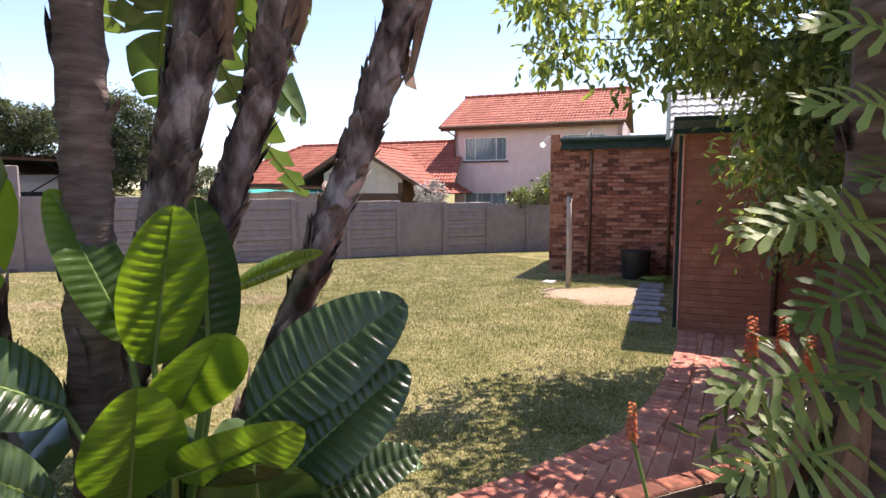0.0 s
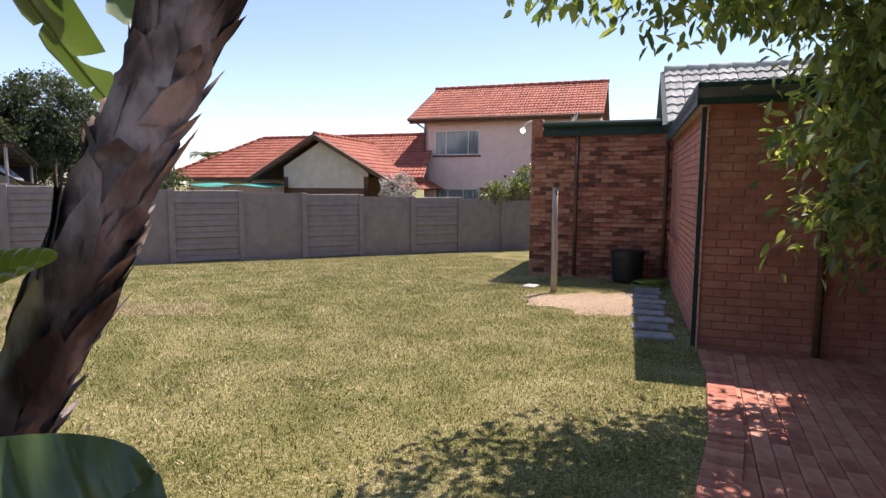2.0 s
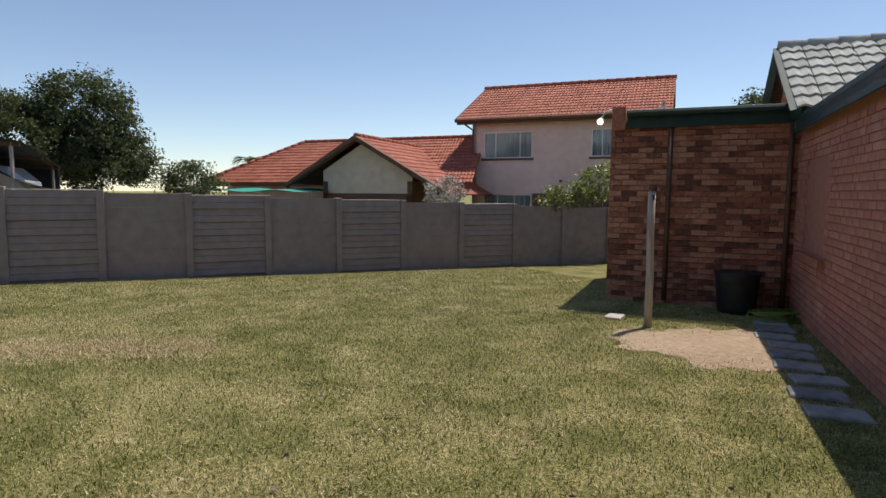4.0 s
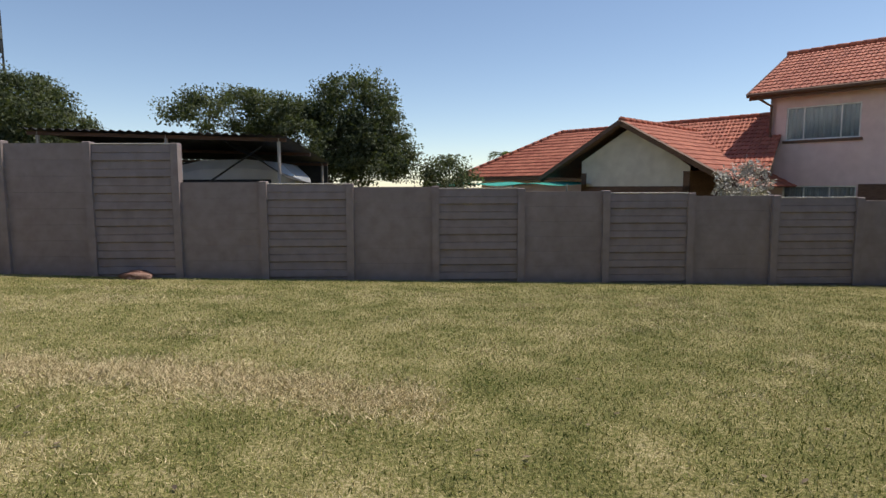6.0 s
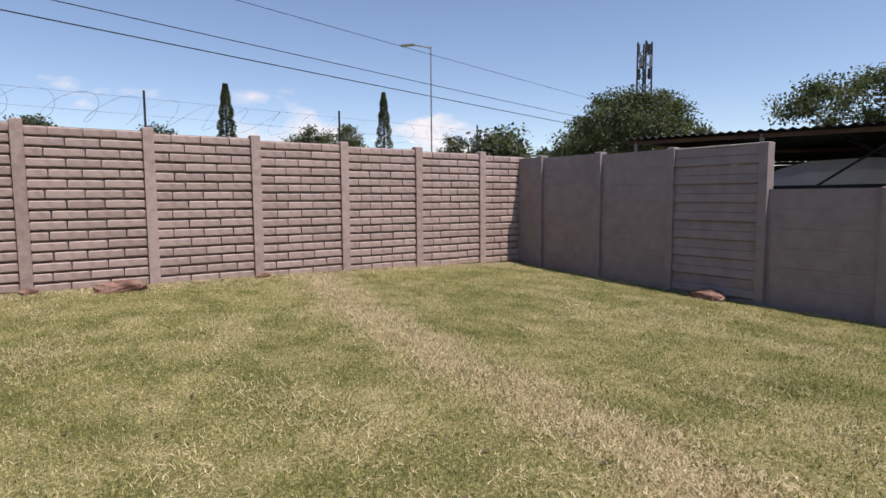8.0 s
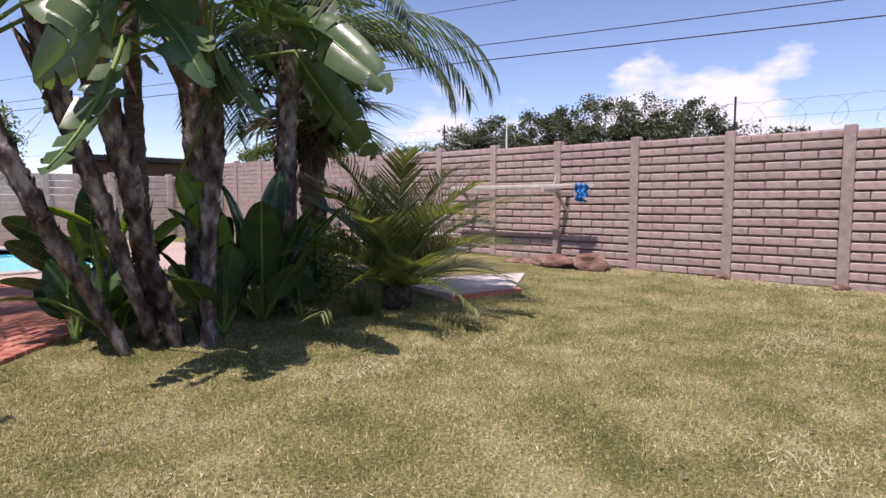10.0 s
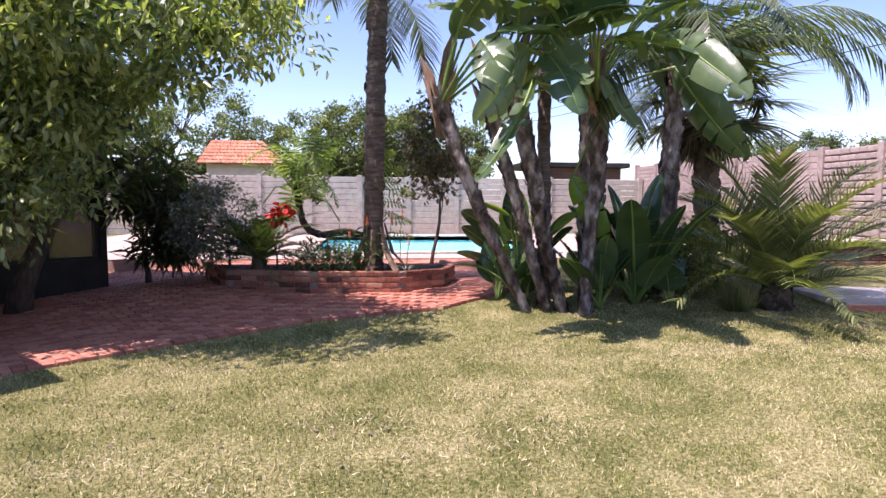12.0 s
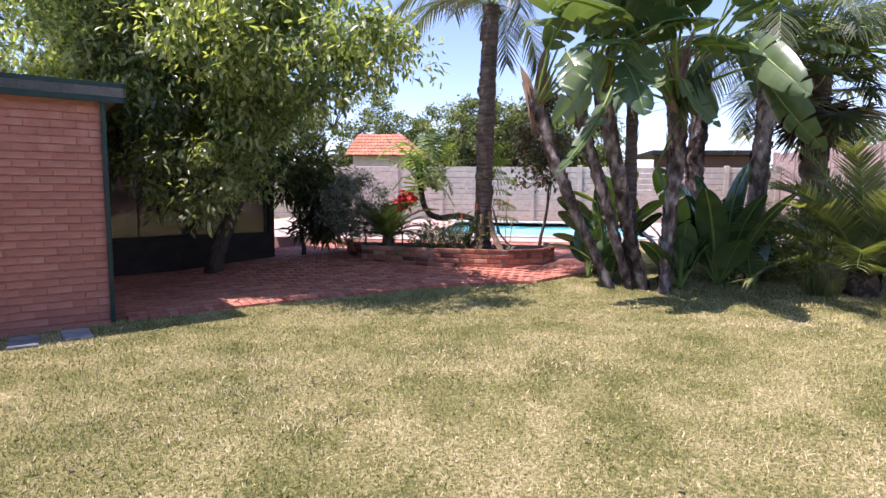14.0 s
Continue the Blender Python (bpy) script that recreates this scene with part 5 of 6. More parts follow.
tree("red_flowering_shrub", "shrub behind the cycad with scarlet blooms", (3.45, 1.0, 0.1), 1.1, 0.02, [((3.36, 1.2, 1.04), (0.1, 0.08, 0.09))], 90, 0.11, RED, seed=15, clumps=5, clump_r=0.08, depth=1, trunk_len=0.5, aspect=1.2)
tree("dark_shrub", "dark spiky shrub in the shade of the patio", (5.6, 0.2, -0.2), 1.6, 0.06, [((5.5, 0.2, 1.5), (0.6, 0.6, 0.5)), ((5.3, 0.1, 0.7), (0.4, 0.4, 0.4))], 2600, 0.3, PALMLEAF, seed=16, tmpl="card", clumps=50, clump_r=0.25, depth=2, trunk_len=0.6, aspect=0.2)


def philo_leaf(parent, base, az, lean, size, rng, face=(0, 0, 1)):
    """A deeply cut leaf: a midrib with rounded, fingered lobes; face: the way its upper side looks."""
    d = np.array([math.cos(az) * math.cos(lean), math.sin(az) * math.cos(lean), math.sin(lean)])
    side = unit(np.cross(d, unit(np.array(face, float))))
    up = np.cross(side, d)
    b = Build()
    base = np.array(base, float)
    for k in range(8):
        s = k / 7
        q = base + d * size * s * 0.85 + up * size * 0.1 * math.sin(s * 3.0)
        for sg in (-1, 1):
            ln = size * (0.62 - 0.36 * s) * (0.88 + 0.25 * rng.random())
            dv = unit(side * sg * (1 - 0.35 * s) + d * (-0.35 + 1.3 * s))
            pv_ = unit(np.cross(up, dv))
            w = size * 0.04
            sink = up * ln * (0.1 + 0.12 * rng.random())
            vs = [q - pv_ * w * 0.9, q + pv_ * w * 0.9, q + dv * ln * 0.45 + pv_ * w * 0.8, q + dv * ln * 0.8 + pv_ * w * 1.15 - sink * 0.6, q + dv * ln - sink,
                  q + dv * ln * 0.82 - pv_ * w * 1.1 - sink * 0.6, q + dv * ln * 0.45 - pv_ * w * 0.8]
            b.add(vs, [tuple(range(7))])
    end = base + d * size * 0.9
    b.add([end - side * size * 0.07, end + side * size * 0.07, end + d * size * 0.22], [(0, 1, 2)])
    lf = b.make("leaf", PHILO, parent)
    root = base - d * size * 0.8 - np.array([0, 0, size * 0.5])
    Build().tube([root, base - d * size * 0.3, base, base + d * size * 0.45 + up * size * 0.1, base + d * size * 0.9], [0.012, 0.01, 0.008, 0.006, 0.003], 5).make("leaf_stalk", MIDRIB, lf)


philo = thing("tree_philodendron", "tree philodendron with a twisting stem and deeply cut leaves", "plant")
rng = np.random.default_rng(21)
rough_trunk(philo, [(2.0, 0.75, 0.15), (2.1, 0.8, 0.6), (2.4, 0.85, 0.75), (2.85, 0.85, 0.72), (3.1, 0.8, 0.95), (3.2, 0.8, 1.7)], 0.055, 0.05, TREEBARK, flakes=30, name="stem")
for i in range(36):
    philo_leaf(philo, np.array([3.15, 0.85, 1.68]) + (rng.random(3) - 0.5) * 0.95, i * 2.4, 0.5 - 0.06 * i + 0.3 * rng.random(), 0.42, rng)
ph2 = thing("tree_philodendron", "tree philodendron at the planter's edge with deeply cut leaves", "plant")
rough_trunk(ph2, [(1.95, 0.72, 0.1), (1.93, 0.7, 0.8), (1.9, 0.72, 1.3)], 0.05, 0.045, TREEBARK, flakes=20, name="stem")
for x, y, z, az, e, s in ((1.76, 0.92, 1.40, 2.7, -0.1, 0.34), (1.82, 0.86, 1.22, 2.8, -0.25, 0.32), (1.72, 0.95, 0.96, 2.6, -0.15, 0.33), (1.86, 0.84, 1.66, 2.6, 0.2, 0.33), (1.9, 0.86, 1.86, 2.3, 0.35, 0.32),
                          (1.68, 0.95, 0.74, 2.8, -0.2, 0.3), (1.92, 0.8, 1.5, 2.9, 0.05, 0.3), (1.85, 0.8, 1.05, 3.0, -0.3, 0.3), (1.95, 0.95, 0.7, 1.9, 0.0, 0.28), (2.0, 0.9, 1.4, 1.6, 0.2, 0.32)):
    philo_leaf(ph2, (x, y, z), az, e, s, rng, (-0.55, -0.35, 0.75))
for x, y, z in ((1.58, 1.11, 1.1), (1.74, 1.03, 1.04), (1.5, 1.5, 0.72), (2.1, 1.35, 1.0), (2.35, 1.4, 0.85)):
    al = thing("aloe", "aloe with a spike of small orange flowers", "aloe", "aloes in the planter", at=(x, y, 0))
    Build().tube([(0.03, -0.12, 0.17), (0.02, -0.06, z - 0.3), (0, 0, z - 0.1)], 0.007, 5).make("stalk", MIDRIB, al)
    k = 60
    a = np.arange(k) * 2.4
    hgt = np.linspace(0, 0.14, k)
    pl = np.stack([np.cos(a) * 0.006, np.sin(a) * 0.006, z - 0.12 + hgt], 1)
    dr = np.stack([np.cos(a), np.sin(a), np.full(k, -0.5)], 1)
    v, f = scatter(CARD_V, CARD_F, pl, frames(dr, np.repeat([[0, 0, 1.0]], k, 0)), np.full(k, 0.03), 0.024 * (1.1 - hgt / 0.2))
    np_mesh("flower_spike", v, f, ORANGE, al)
    n = 14
    a = np.arange(n) * 2.4
    dr = np.stack([np.cos(a), np.sin(a), 0.6 + 0.5 * rng.random(n)], 1)
    v, f = scatter(STRAP_V, STRAP_F, np.repeat([[0.03, -0.12, 0.2]], n, 0), frames(dr, np.repeat([[0, 0, 1.0]], n, 0)), np.full(n, 0.025), np.full(n, 0.16))
    np_mesh("rosette", v, f, SILVER, al)["kind"] = "stuff"
tuft = thing("grass_tuft", "bright green ornamental grass tuft", "grass")
n = 420
a, r = RNG.random(n) * 6.28, RNG.random(n)
pl = np.stack([-2.65 + np.cos(a) * r * 0.22, 3.0 + np.sin(a) * r * 0.16, np.full(n, -0.14)], 1)
dr = np.stack([np.cos(a) * r * 0.8, np.sin(a) * r * 0.8, np.ones(n)], 1)
v, f = scatter(STRAP_V, STRAP_F, pl, frames(dr, np.stack([np.cos(a), np.sin(a), np.zeros(n)], 1)), np.full(n, 0.008), 0.2 + 0.22 * RNG.random(n))
np_mesh("foliage", v, f, YOUNGPALM, tuft)
tree("underbrush_shrub", "dark leafy ground shrub beneath the palms", (-2.2, 2.2, -0.2), 0.9, 0.03, [((-2.2, 2.3, 0.35), (0.5, 0.35, 0.4)), ((-2.7, 1.7, 0.5), (0.6, 0.5, 0.5)), ((-1.6, 2.3, 0.2), (0.4, 0.3, 0.3))], 3800, 0.08, seed=19, clumps=70, clump_r=0.2, depth=2, trunk_len=0.3)
tree("creeper_bush", "light green creeper spilling over the fence", (12.2, 16.6, -0.7), 2.0, 0.04, [((11.7, 16.4, 1.3), (0.8, 0.35, 0.3)), ((12.7, 16.5, 1.6), (0.8, 0.4, 0.55)), ((10.7, 16.3, 1.05), (0.6, 0.2, 0.12))], 3200, 0.09, YOUNGPALM, seed=20, clumps=80, clump_r=0.2, depth=2, trunk_len=1.2)
tree("blossom_bush", "pale blossoming bush beyond the fence", (9.0, 19.0, -0.8), 2.0, 0.05, [((9.0, 19.0, 1.25), (0.55, 0.55, 0.5))], 2600, 0.07, PALEBLOOM, seed=22, clumps=60, clump_r=0.18, depth=2, trunk_len=1.2)

# neighbouring and distant trees
tree("neighbour_tree", "dark green spreading tree beyond the carport", (-2.2, 29.5, -0.8), 6.5, 0.25,
     [((-1.3, 29.5, 3.7), (1.9, 2.0, 2.0)), ((-5.6, 29.5, 4.2), (3.3, 2.2, 0.75)), ((-2.6, 29, 3.0), (2.9, 2.0, 1.3)), ((2.3, 30.5, 1.7), (1.2, 1.2, 0.75)), ((-0.6, 29.2, 2.4), (1.7, 1.6, 1.2))], 95000, 0.105, FARLEAF, seed=31, tmpl="card", clumps=420, clump_r=0.42, depth=3, trunk_len=2.0, aspect=1.1)
tree("round_tree", "dense rounded green tree beyond the corner", (-16.5, 31, -0.8), 7, 0.3, [((-16.5, 31, 3.5), (3.5, 3.2, 2.7)), ((-17.5, 31, 3.0), (3.2, 3, 1.8))], 90000, 0.12, FARLEAF, seed=32, tmpl="card", clumps=520, clump_r=0.5, depth=3, trunk_len=2.0, aspect=1.1)


# ---------------------------------------------------------------- small things in the garden
pole = thing("wooden_pole", "weathered grey wooden pole standing in bare sand", "pole", at=(7.02, 8.75, -0.38))
Build().tube([(0, 0, -0.2), (0.005, 0, 0.6), (-0.005, 0.01, 1.2), (0, 0.01, 1.72)], [0.052, 0.05, 0.047, 0.045], 10, wob=0.06).make("shaft", GREYWOOD, pole, smooth=True)
Build().tube([(0, 0, 1.72), (0, 0, 1.79)], [0.052, 0.05], 10).make("cap", TIMBER, pole)
Build().tube([(-0.02, -0.05, 1.6), (-0.05, -0.06, 1.66)], 0.012, 6).make("hook", DARKSTEEL, pole)
sv, sf = [(7.0, 7.75)], []
n = 40
for i in range(n):
    a = 2 * math.pi * i / n
    r = 1.0 + 0.16 * math.sin(3 * a + 1) + 0.10 * math.sin(7 * a) + 0.08 * math.sin(13 * a + 2)
    sv.append((7.0 + math.cos(a) * 1.05 * r, 7.75 + math.sin(a) * 0.9 * r))
sand = Build().add([(x, y, ground_z(x, y) + (0.012 if i == 0 else 0.002)) for i, (x, y) in enumerate(sv)], [(0, 1 + i, 1 + (i + 1) % n) for i in range(n)]).make("sand_patch", SAND)
tagged(sand, "bare patch of pale sandy soil in the lawn", "sand", kind="structure")
mh = thing("manhole_cover", "small pale concrete cover lying in the grass", "cover", at=(7.06, 9.4, -0.4))
Build().box(-0.16, -0.11, -0.03, 0.16, 0.11, 0.035, Matrix.Rotation(0.6, 4, "Z"), bevel=0.012).make("lid", CONCRETE, mh)
for i in range(9):
    p = C + A * (0.35 + i * 0.46) + B * (0.42 + 0.05 * math.sin(i * 2.3))
    s = thing("stepping_stone", "grey slate stepping stone beside the house wall", "paving stone", "stepping stones", at=(p.x, p.y, ground_z(p.x, p.y)))
    Build().box(-0.13, -0.21, -0.03, 0.13, 0.21, 0.03, Matrix.Rotation(radians(45) + 0.1 * math.sin(i * 3.7), 4, "Z"), bevel=0.012).make("slab", SLATE, s)
p = J + B * 0.75 - A * 0.4
bin_ = thing("plastic_drum", "black plastic drum against the brick wall", "drum", at=(p.x, p.y, -0.44))
Build().tube([(0, 0, 0), (0, 0, 0.1), (0, 0, 0.5), (0, 0, 0.58), (0, 0, 0.62)], [0.24, 0.26, 0.29, 0.30, 0.28], 20).make("body", BLACKPLASTIC, bin_, smooth=True)
Build().tube([(0, 0, 0.585), (0, 0, 0.61)], 0.315, 20).make("rim", BLACKPLASTIC, bin_)
p = J + B * 0.25 - A * 0.75
hose = thing("garden_hose", "loosely coiled green garden hose on the ground", "hose", at=(p.x, p.y, -0.41))
hp = []
for i in range(150):
    a = i * 0.25
    r = 0.36 + 0.1 * math.sin(i * 0.37)
    hp.append((math.cos(a) * r + 0.1 * math.sin(i * 0.11), math.sin(a) * r * 0.75, 0.012 + 0.00055 * i + 0.05 * max(0, math.sin(i * 0.23))))
Build().tube(hp, 0.011, 6).make("tube", HOSE, hose, smooth=True)


def rock(at, sx, sy, sz, seed, label):
    bm = bmesh.new()
    bmesh.ops.create_icosphere(bm, subdivisions=3, radius=1)
    for v in bm.verts:
        q = v.co * 1.4 + Vector((seed * 7.3, seed, 0))
        k = 1 + 0.35 * noise.noise(q) + 0.14 * noise.noise(q * 3)
        v.co = Vector((v.co.x * sx * k, v.co.y * sy * k, v.co.z * sz * k))
    me = bpy.data.meshes.new("rock")
    bm.to_mesh(me)
    bm.free()
    me.materials.append(ROCK)
    ob = tagged(new("rock", me), label, "rock", "garden rocks")
    ob.location = at
    return ob


for at, sx, sy, sz, sd_ in (((-7.6, 2.65, 0.06), 0.26, 0.48, 0.17, 1), ((-7.7, 3.35, 0.08), 0.24, 0.36, 0.22, 2), ((-7.6, 1.9, 0.03), 0.25, 0.3, 0.12, 3), ((-7.75, 8.3, -0.02), 0.16, 0.36, 0.11, 4), ((-3.44, 16.0, -0.33), 0.27, 0.15, 0.1, 5), ((-7.7, 2.8, -0.02), 0.18, 0.2, 0.1, 6)):
    rock(at, sx, sy, sz, sd_, "rough reddish-brown rock lying on the lawn by the wall")
for y in (5.6, 7.2, 10.4):
    rock((-8.0, y, ground_z(-8, y) + 0.02), 0.07, 0.12, 0.05, y, "small brown clod at the foot of the wall")
slb = thing("concrete_slab", "pale concrete slab with a red painted edge", "paving", kind="structure")
sp_ = [(-4.0, 3.2), (-5.15, 3.5), (-7.6, 2.1), (-7.9, 0.2), (-5.6, -0.3), (-4.2, 1.6)]
prism([Vector((x, y, 0)) for x, y in sp_], -0.3, -0.02).make("slab", PALESLAB, slb)
prism([Vector((x, y, 0)) for x, y in [(-3.95, 3.28), (-5.2, 3.6), (-5.3, 3.42), (-4.1, 3.1)]], -0.3, -0.05).make("red_edge", PAVERI, slb)
stone = thing("low_stone_wall", "low wall of stacked reddish stones with a pale coping", "wall")
for r in range(4):
    for k in range(6):
        x = -7.95 + k * 0.36 + (0.18 if r % 2 else 0)
        Build().box(x, -0.5 + 0.02 * RNG.random(), 0.03 + r * 0.115, x + 0.34, -0.16 + 0.03 * RNG.random(), 0.14 + r * 0.115, bevel=0.02).make("stone", ROCK, stone)
Build().box(-8.0, -0.55, 0.49, -5.7, -0.1, 0.54, bevel=0.015).make("coping", CONCRETE, stone)

wl = thing("washing_line", "wooden washing-line frame in front of the wall", "washing line")
Build().box(-7.74, 0.0, 1.5, -7.66, 3.42, 1.56, bevel=0.008).make("beam", PALEWOOD, wl)
Build().box(-7.4, 0.2, 1.52, -7.34, 3.2, 1.57, bevel=0.008).make("beam", PALEWOOD, wl)
for y in (0.3, 2.62):
    Build().box(-7.74, y - 0.04, 1.42, -7.2, y + 0.04, 1.5, bevel=0.006).make("crossbar", GREYWOOD, wl)
    Build().tube([(-8.12, y, 1.05), (-7.7, y, 1.42)], 0.025, 5).make("brace", GREYWOOD, wl)
    Build().box(-8.16, y - 0.04, 1.36, -7.74, y + 0.04, 1.44, bevel=0.006).make("wall_bracket", GREYWOOD, wl)
Build().tube([(-7.7, 2.55, 1.56), (-7.72, 2.6, 1.75)], 0.012, 5).make("peg", WHITE, wl)
rag = thing("blue_cloth", "crumpled bright blue cloth hung over the washing line", "cloth")
cv, cf = [], []
for i in range(9):
    for k in range(9):
        u, w = i / 8 - 0.5, k / 8
        cv.append((-7.62 + 0.05 * math.sin(i * 1.9 + k) + 0.05 * math.sin(k * 2.2), 3.2 + u * 0.26 * (1 - 0.3 * w) + 0.03 * math.sin(k * 1.7), 1.585 - w * 0.34 + 0.03 * math.sin(i * 2.1)))
cf = [(i * 9 + k, i * 9 + k + 1, (i + 1) * 9 + k + 1, (i + 1) * 9 + k) for i in range(8) for k in range(8)]
Build().add(cv, cf).make("cloth", BLUECLOTH, rag, smooth=True)

# razor wire on stakes along the pink wall
wire = thing("razor_wire", "thin coiled razor wire on black stakes above the wall", "wire")
for k in range(-12, 3, 2):
    y = 12.0 + 1.605 * k
    Build().tube([(WALL_X - 0.12, y, wall_top(y) - 0.3), (WALL_X - 0.12, y, wall_top(y) + 0.62)], 0.018, 5).make("stake", DARKSTEEL, wire)
cp_ = []
for i in range(1500):
    y = -8 + i * 0.0165
    a = i * 0.19
    cp_.append((WALL_X - 0.15 + 0.2 * math.cos(a), y + 0.22 * math.sin(a), wall_top(y) + 0.3 + 0.2 * math.sin(a * 0.97)))
Build().tube(cp_, 0.0025, 3).make("coil", STEEL, wire)
for h in (0.25, 0.5):
    Build().tube([(WALL_X - 0.12, -9, wall_top(-9) + h), (WALL_X - 0.12, 16, wall_top(16) + h)], 0.002, 3).make("strand", STEEL, wire)

# overhead lines
for i, (x, z0, r) in enumerate(((-12.4, 5.38, 0.017), (-12.6, 5.88, 0.014), (-12.8, 7.1, 0.010))):
    ob = thing("power_line", "thin dark overhead cable sagging across the sky", "cable", "overhead cables")
    pts = []
    for k in range(61):
        y = -40 + k * 2.4
        u = ((y - 5) / 50.0)
        pts.append((x - 0.25 * y, y, z0 + 0.3 * u * u - 0.013 * (y + 1)))
    Build().tube(pts, r, 4).make("cable", DARKSTEEL, ob)

tower = thing("cell_tower", "distant lattice telephone mast with antennas", "mast", at=(-69, 103, -1))
for dx, dy in ((-1, -1), (1, -1), (1, 1), (-1, 1)):
    Build().tube([(dx * 1.0, dy * 1.0, 0), (dx * 0.9, dy * 0.9, 31)], 0.16, 4).make("leg", DARKSTEEL, tower)
for k in range(15):
    z = k * 2
    for dx, dy, ex, ey in ((-1, -1, 1, -1), (1, -1, 1, 1), (1, 1, -1, 1), (-1, 1, -1, -1)):
        Build().tube([(dx * 0.95, dy * 0.95, z), (ex * 0.95, ey * 0.95, z + 2)], 0.09, 3).make("brace", DARKSTEEL, tower)
for k in range(9):
    a = k * 0.7
    z = 25 + 2.4 * (k % 3)
    Build().box(-0.26, -0.2, -1.0, 0.26, 0.2, 1.0, Matrix.Translation((math.cos(a) * 1.15, math.sin(a) * 1.15, z)) @ Matrix.Rotation(a, 4, "Z"), bevel=0.04).make("antenna", SLATE if k % 2 else DARKSTEEL, tower)
sl = thing("street_lamp", "tall thin grey street lamp with a flat head", "street lamp", at=(-30, 28.5, -0.8))
Build().tube([(0, 0, 0), (0, 0, 6), (0, 0, 11.6)], [0.07, 0.055, 0.04], 8).make("mast", STEEL, sl)
Build().tube([(0, 0, 11.5), (-0.9, -0.7, 11.8)], 0.045, 6).make("arm", STEEL, sl)
Build().box(-0.5, -0.14, -0.06, 0.4, 0.14, 0.06, Matrix.Translation((-1.2, -0.95, 11.8)) @ Matrix.Rotation(0.66, 4, "Z"), bevel=0.03).make("lamp_head", STEEL, sl)


def cypress(x, y, h, seed):
    rng = np.random.default_rng(seed)
    t = thing("cypress_tree", "narrow pointed dark conifer on the skyline", "tree", "skyline conifers")
    Build().tube([(x, y, -1), (x, y, h)], [0.3, 0.04], 6).make("trunk", TREEBARK, t)
    n = 9000
    u = rng.random(n) ** 0.8
    tier = 0.65 + 0.35 * np.abs(np.sin(u * 26))
    r = (1 - u) ** 0.8 * 2.0 * tier * (0.35 + 0.65 * rng.random(n)) + 0.03
    a = rng.random(n) * 6.28
    pos = np.stack([x + np.cos(a) * r, y + np.sin(a) * r, 0.4 + u * (h - 0.4)], 1)
    d = np.stack([np.cos(a), np.sin(a), 0.5 * rng.random(n)], 1)
    v, f = scatter(CARD_V, CARD_F, pos, frames(d, np.repeat([[0, 0, 1.0]], n, 0) + rng.normal(size=(n, 3)) * 0.4), np.full(n, 0.2), np.full(n, 0.26))
    np_mesh("crown", v, f, FARLEAF, t)


def far_tree(x, y, h, w, seed, label="distant dark green tree on the skyline"):
    tree("skyline_tree", label, (x, y, -1), h, 0.25, [((x, y, h * 0.62), (w, w, h * 0.38)), ((x + w * 0.4, y, h * 0.5), (w * 0.8, w * 0.8, h * 0.3)), ((x - w * 0.5, y + 0.3, h * 0.5), (w * 0.7, w * 0.7, h * 0.3))],
         15000, 0.25, FARLEAF, seed=seed, tmpl="card", clumps=130, clump_r=0.7, depth=1, trunk_len=h * 0.4, aspect=1.2, group="skyline trees")


def bearing(eye, yaw, px, dist):
    """A plan point dist ahead of eye, seen px to the right of the line of sight per unit of depth."""
    a = radians(yaw)
    return eye[0] + dist * (-math.sin(a) + px * math.cos(a)), eye[1] + dist * (math.cos(a) + px * math.sin(a))


for i, (s, h, w, dist) in enumerate(((-0.63, 9.8, 3.2, 60), (-0.56, 10.6, 3.0, 62), (-0.48, 10.2, 3.0, 60), (-0.41, 11.0, 2.8, 61), (-0.34, 11.6, 3.2, 60), (-0.27, 11.2, 3.0, 62), (-0.2, 10.4, 2.8, 60),
                                     (-0.13, 7.9, 2.2, 62), (-0.06, 7.6, 2.2, 64), (0.13, 7.5, 2.2, 62), (0.29, 7.8, 2.4, 64), (0.56, 8.6, 2.4, 60), (0.64, 9.1, 2.6, 61), (0.95, 9.2, 3.0, 60), (1.3, 8.5, 2.2, 60), (2.1, 9.0, 2.2, 42))):
    x, y = bearing((1.89, 7.96), 97.9, s, dist)
    far_tree(x, y, h + 0.8, w * 1.15, 300 + i)
for i, (s, h) in enumerate(((0.4056, 12.9), (0.7415, 14.3))):
    x, y = bearing((1.89, 7.96), 97.9, s, 60)
    cypress(x, y, h, 330 + i)
x, y = bearing((1.59, 7.07), 34.5, -0.262, 34)
far_tree(x, y, 4.9, 1.7, 350, "distant grey-green tree above the corner of the wall")
x, y = bearing((1.87, 4.37), -16.4, 0.77, 40)
far_tree(x, y, 9.0, 2.6, 352, "grey-green tree showing above the flat roof")
sp2 = thing("thin_mast", "thin pale radio mast beyond the wall", "mast")
x, y = bearing((1.89, 7.96), 97.9, -0.522, 25)
Build().tube([(x, y, -0.5), (x, y, 3.9), (x, y, 6.0)], [0.05, 0.045, 0.02], 6).make("pole", WHITE, sp2)
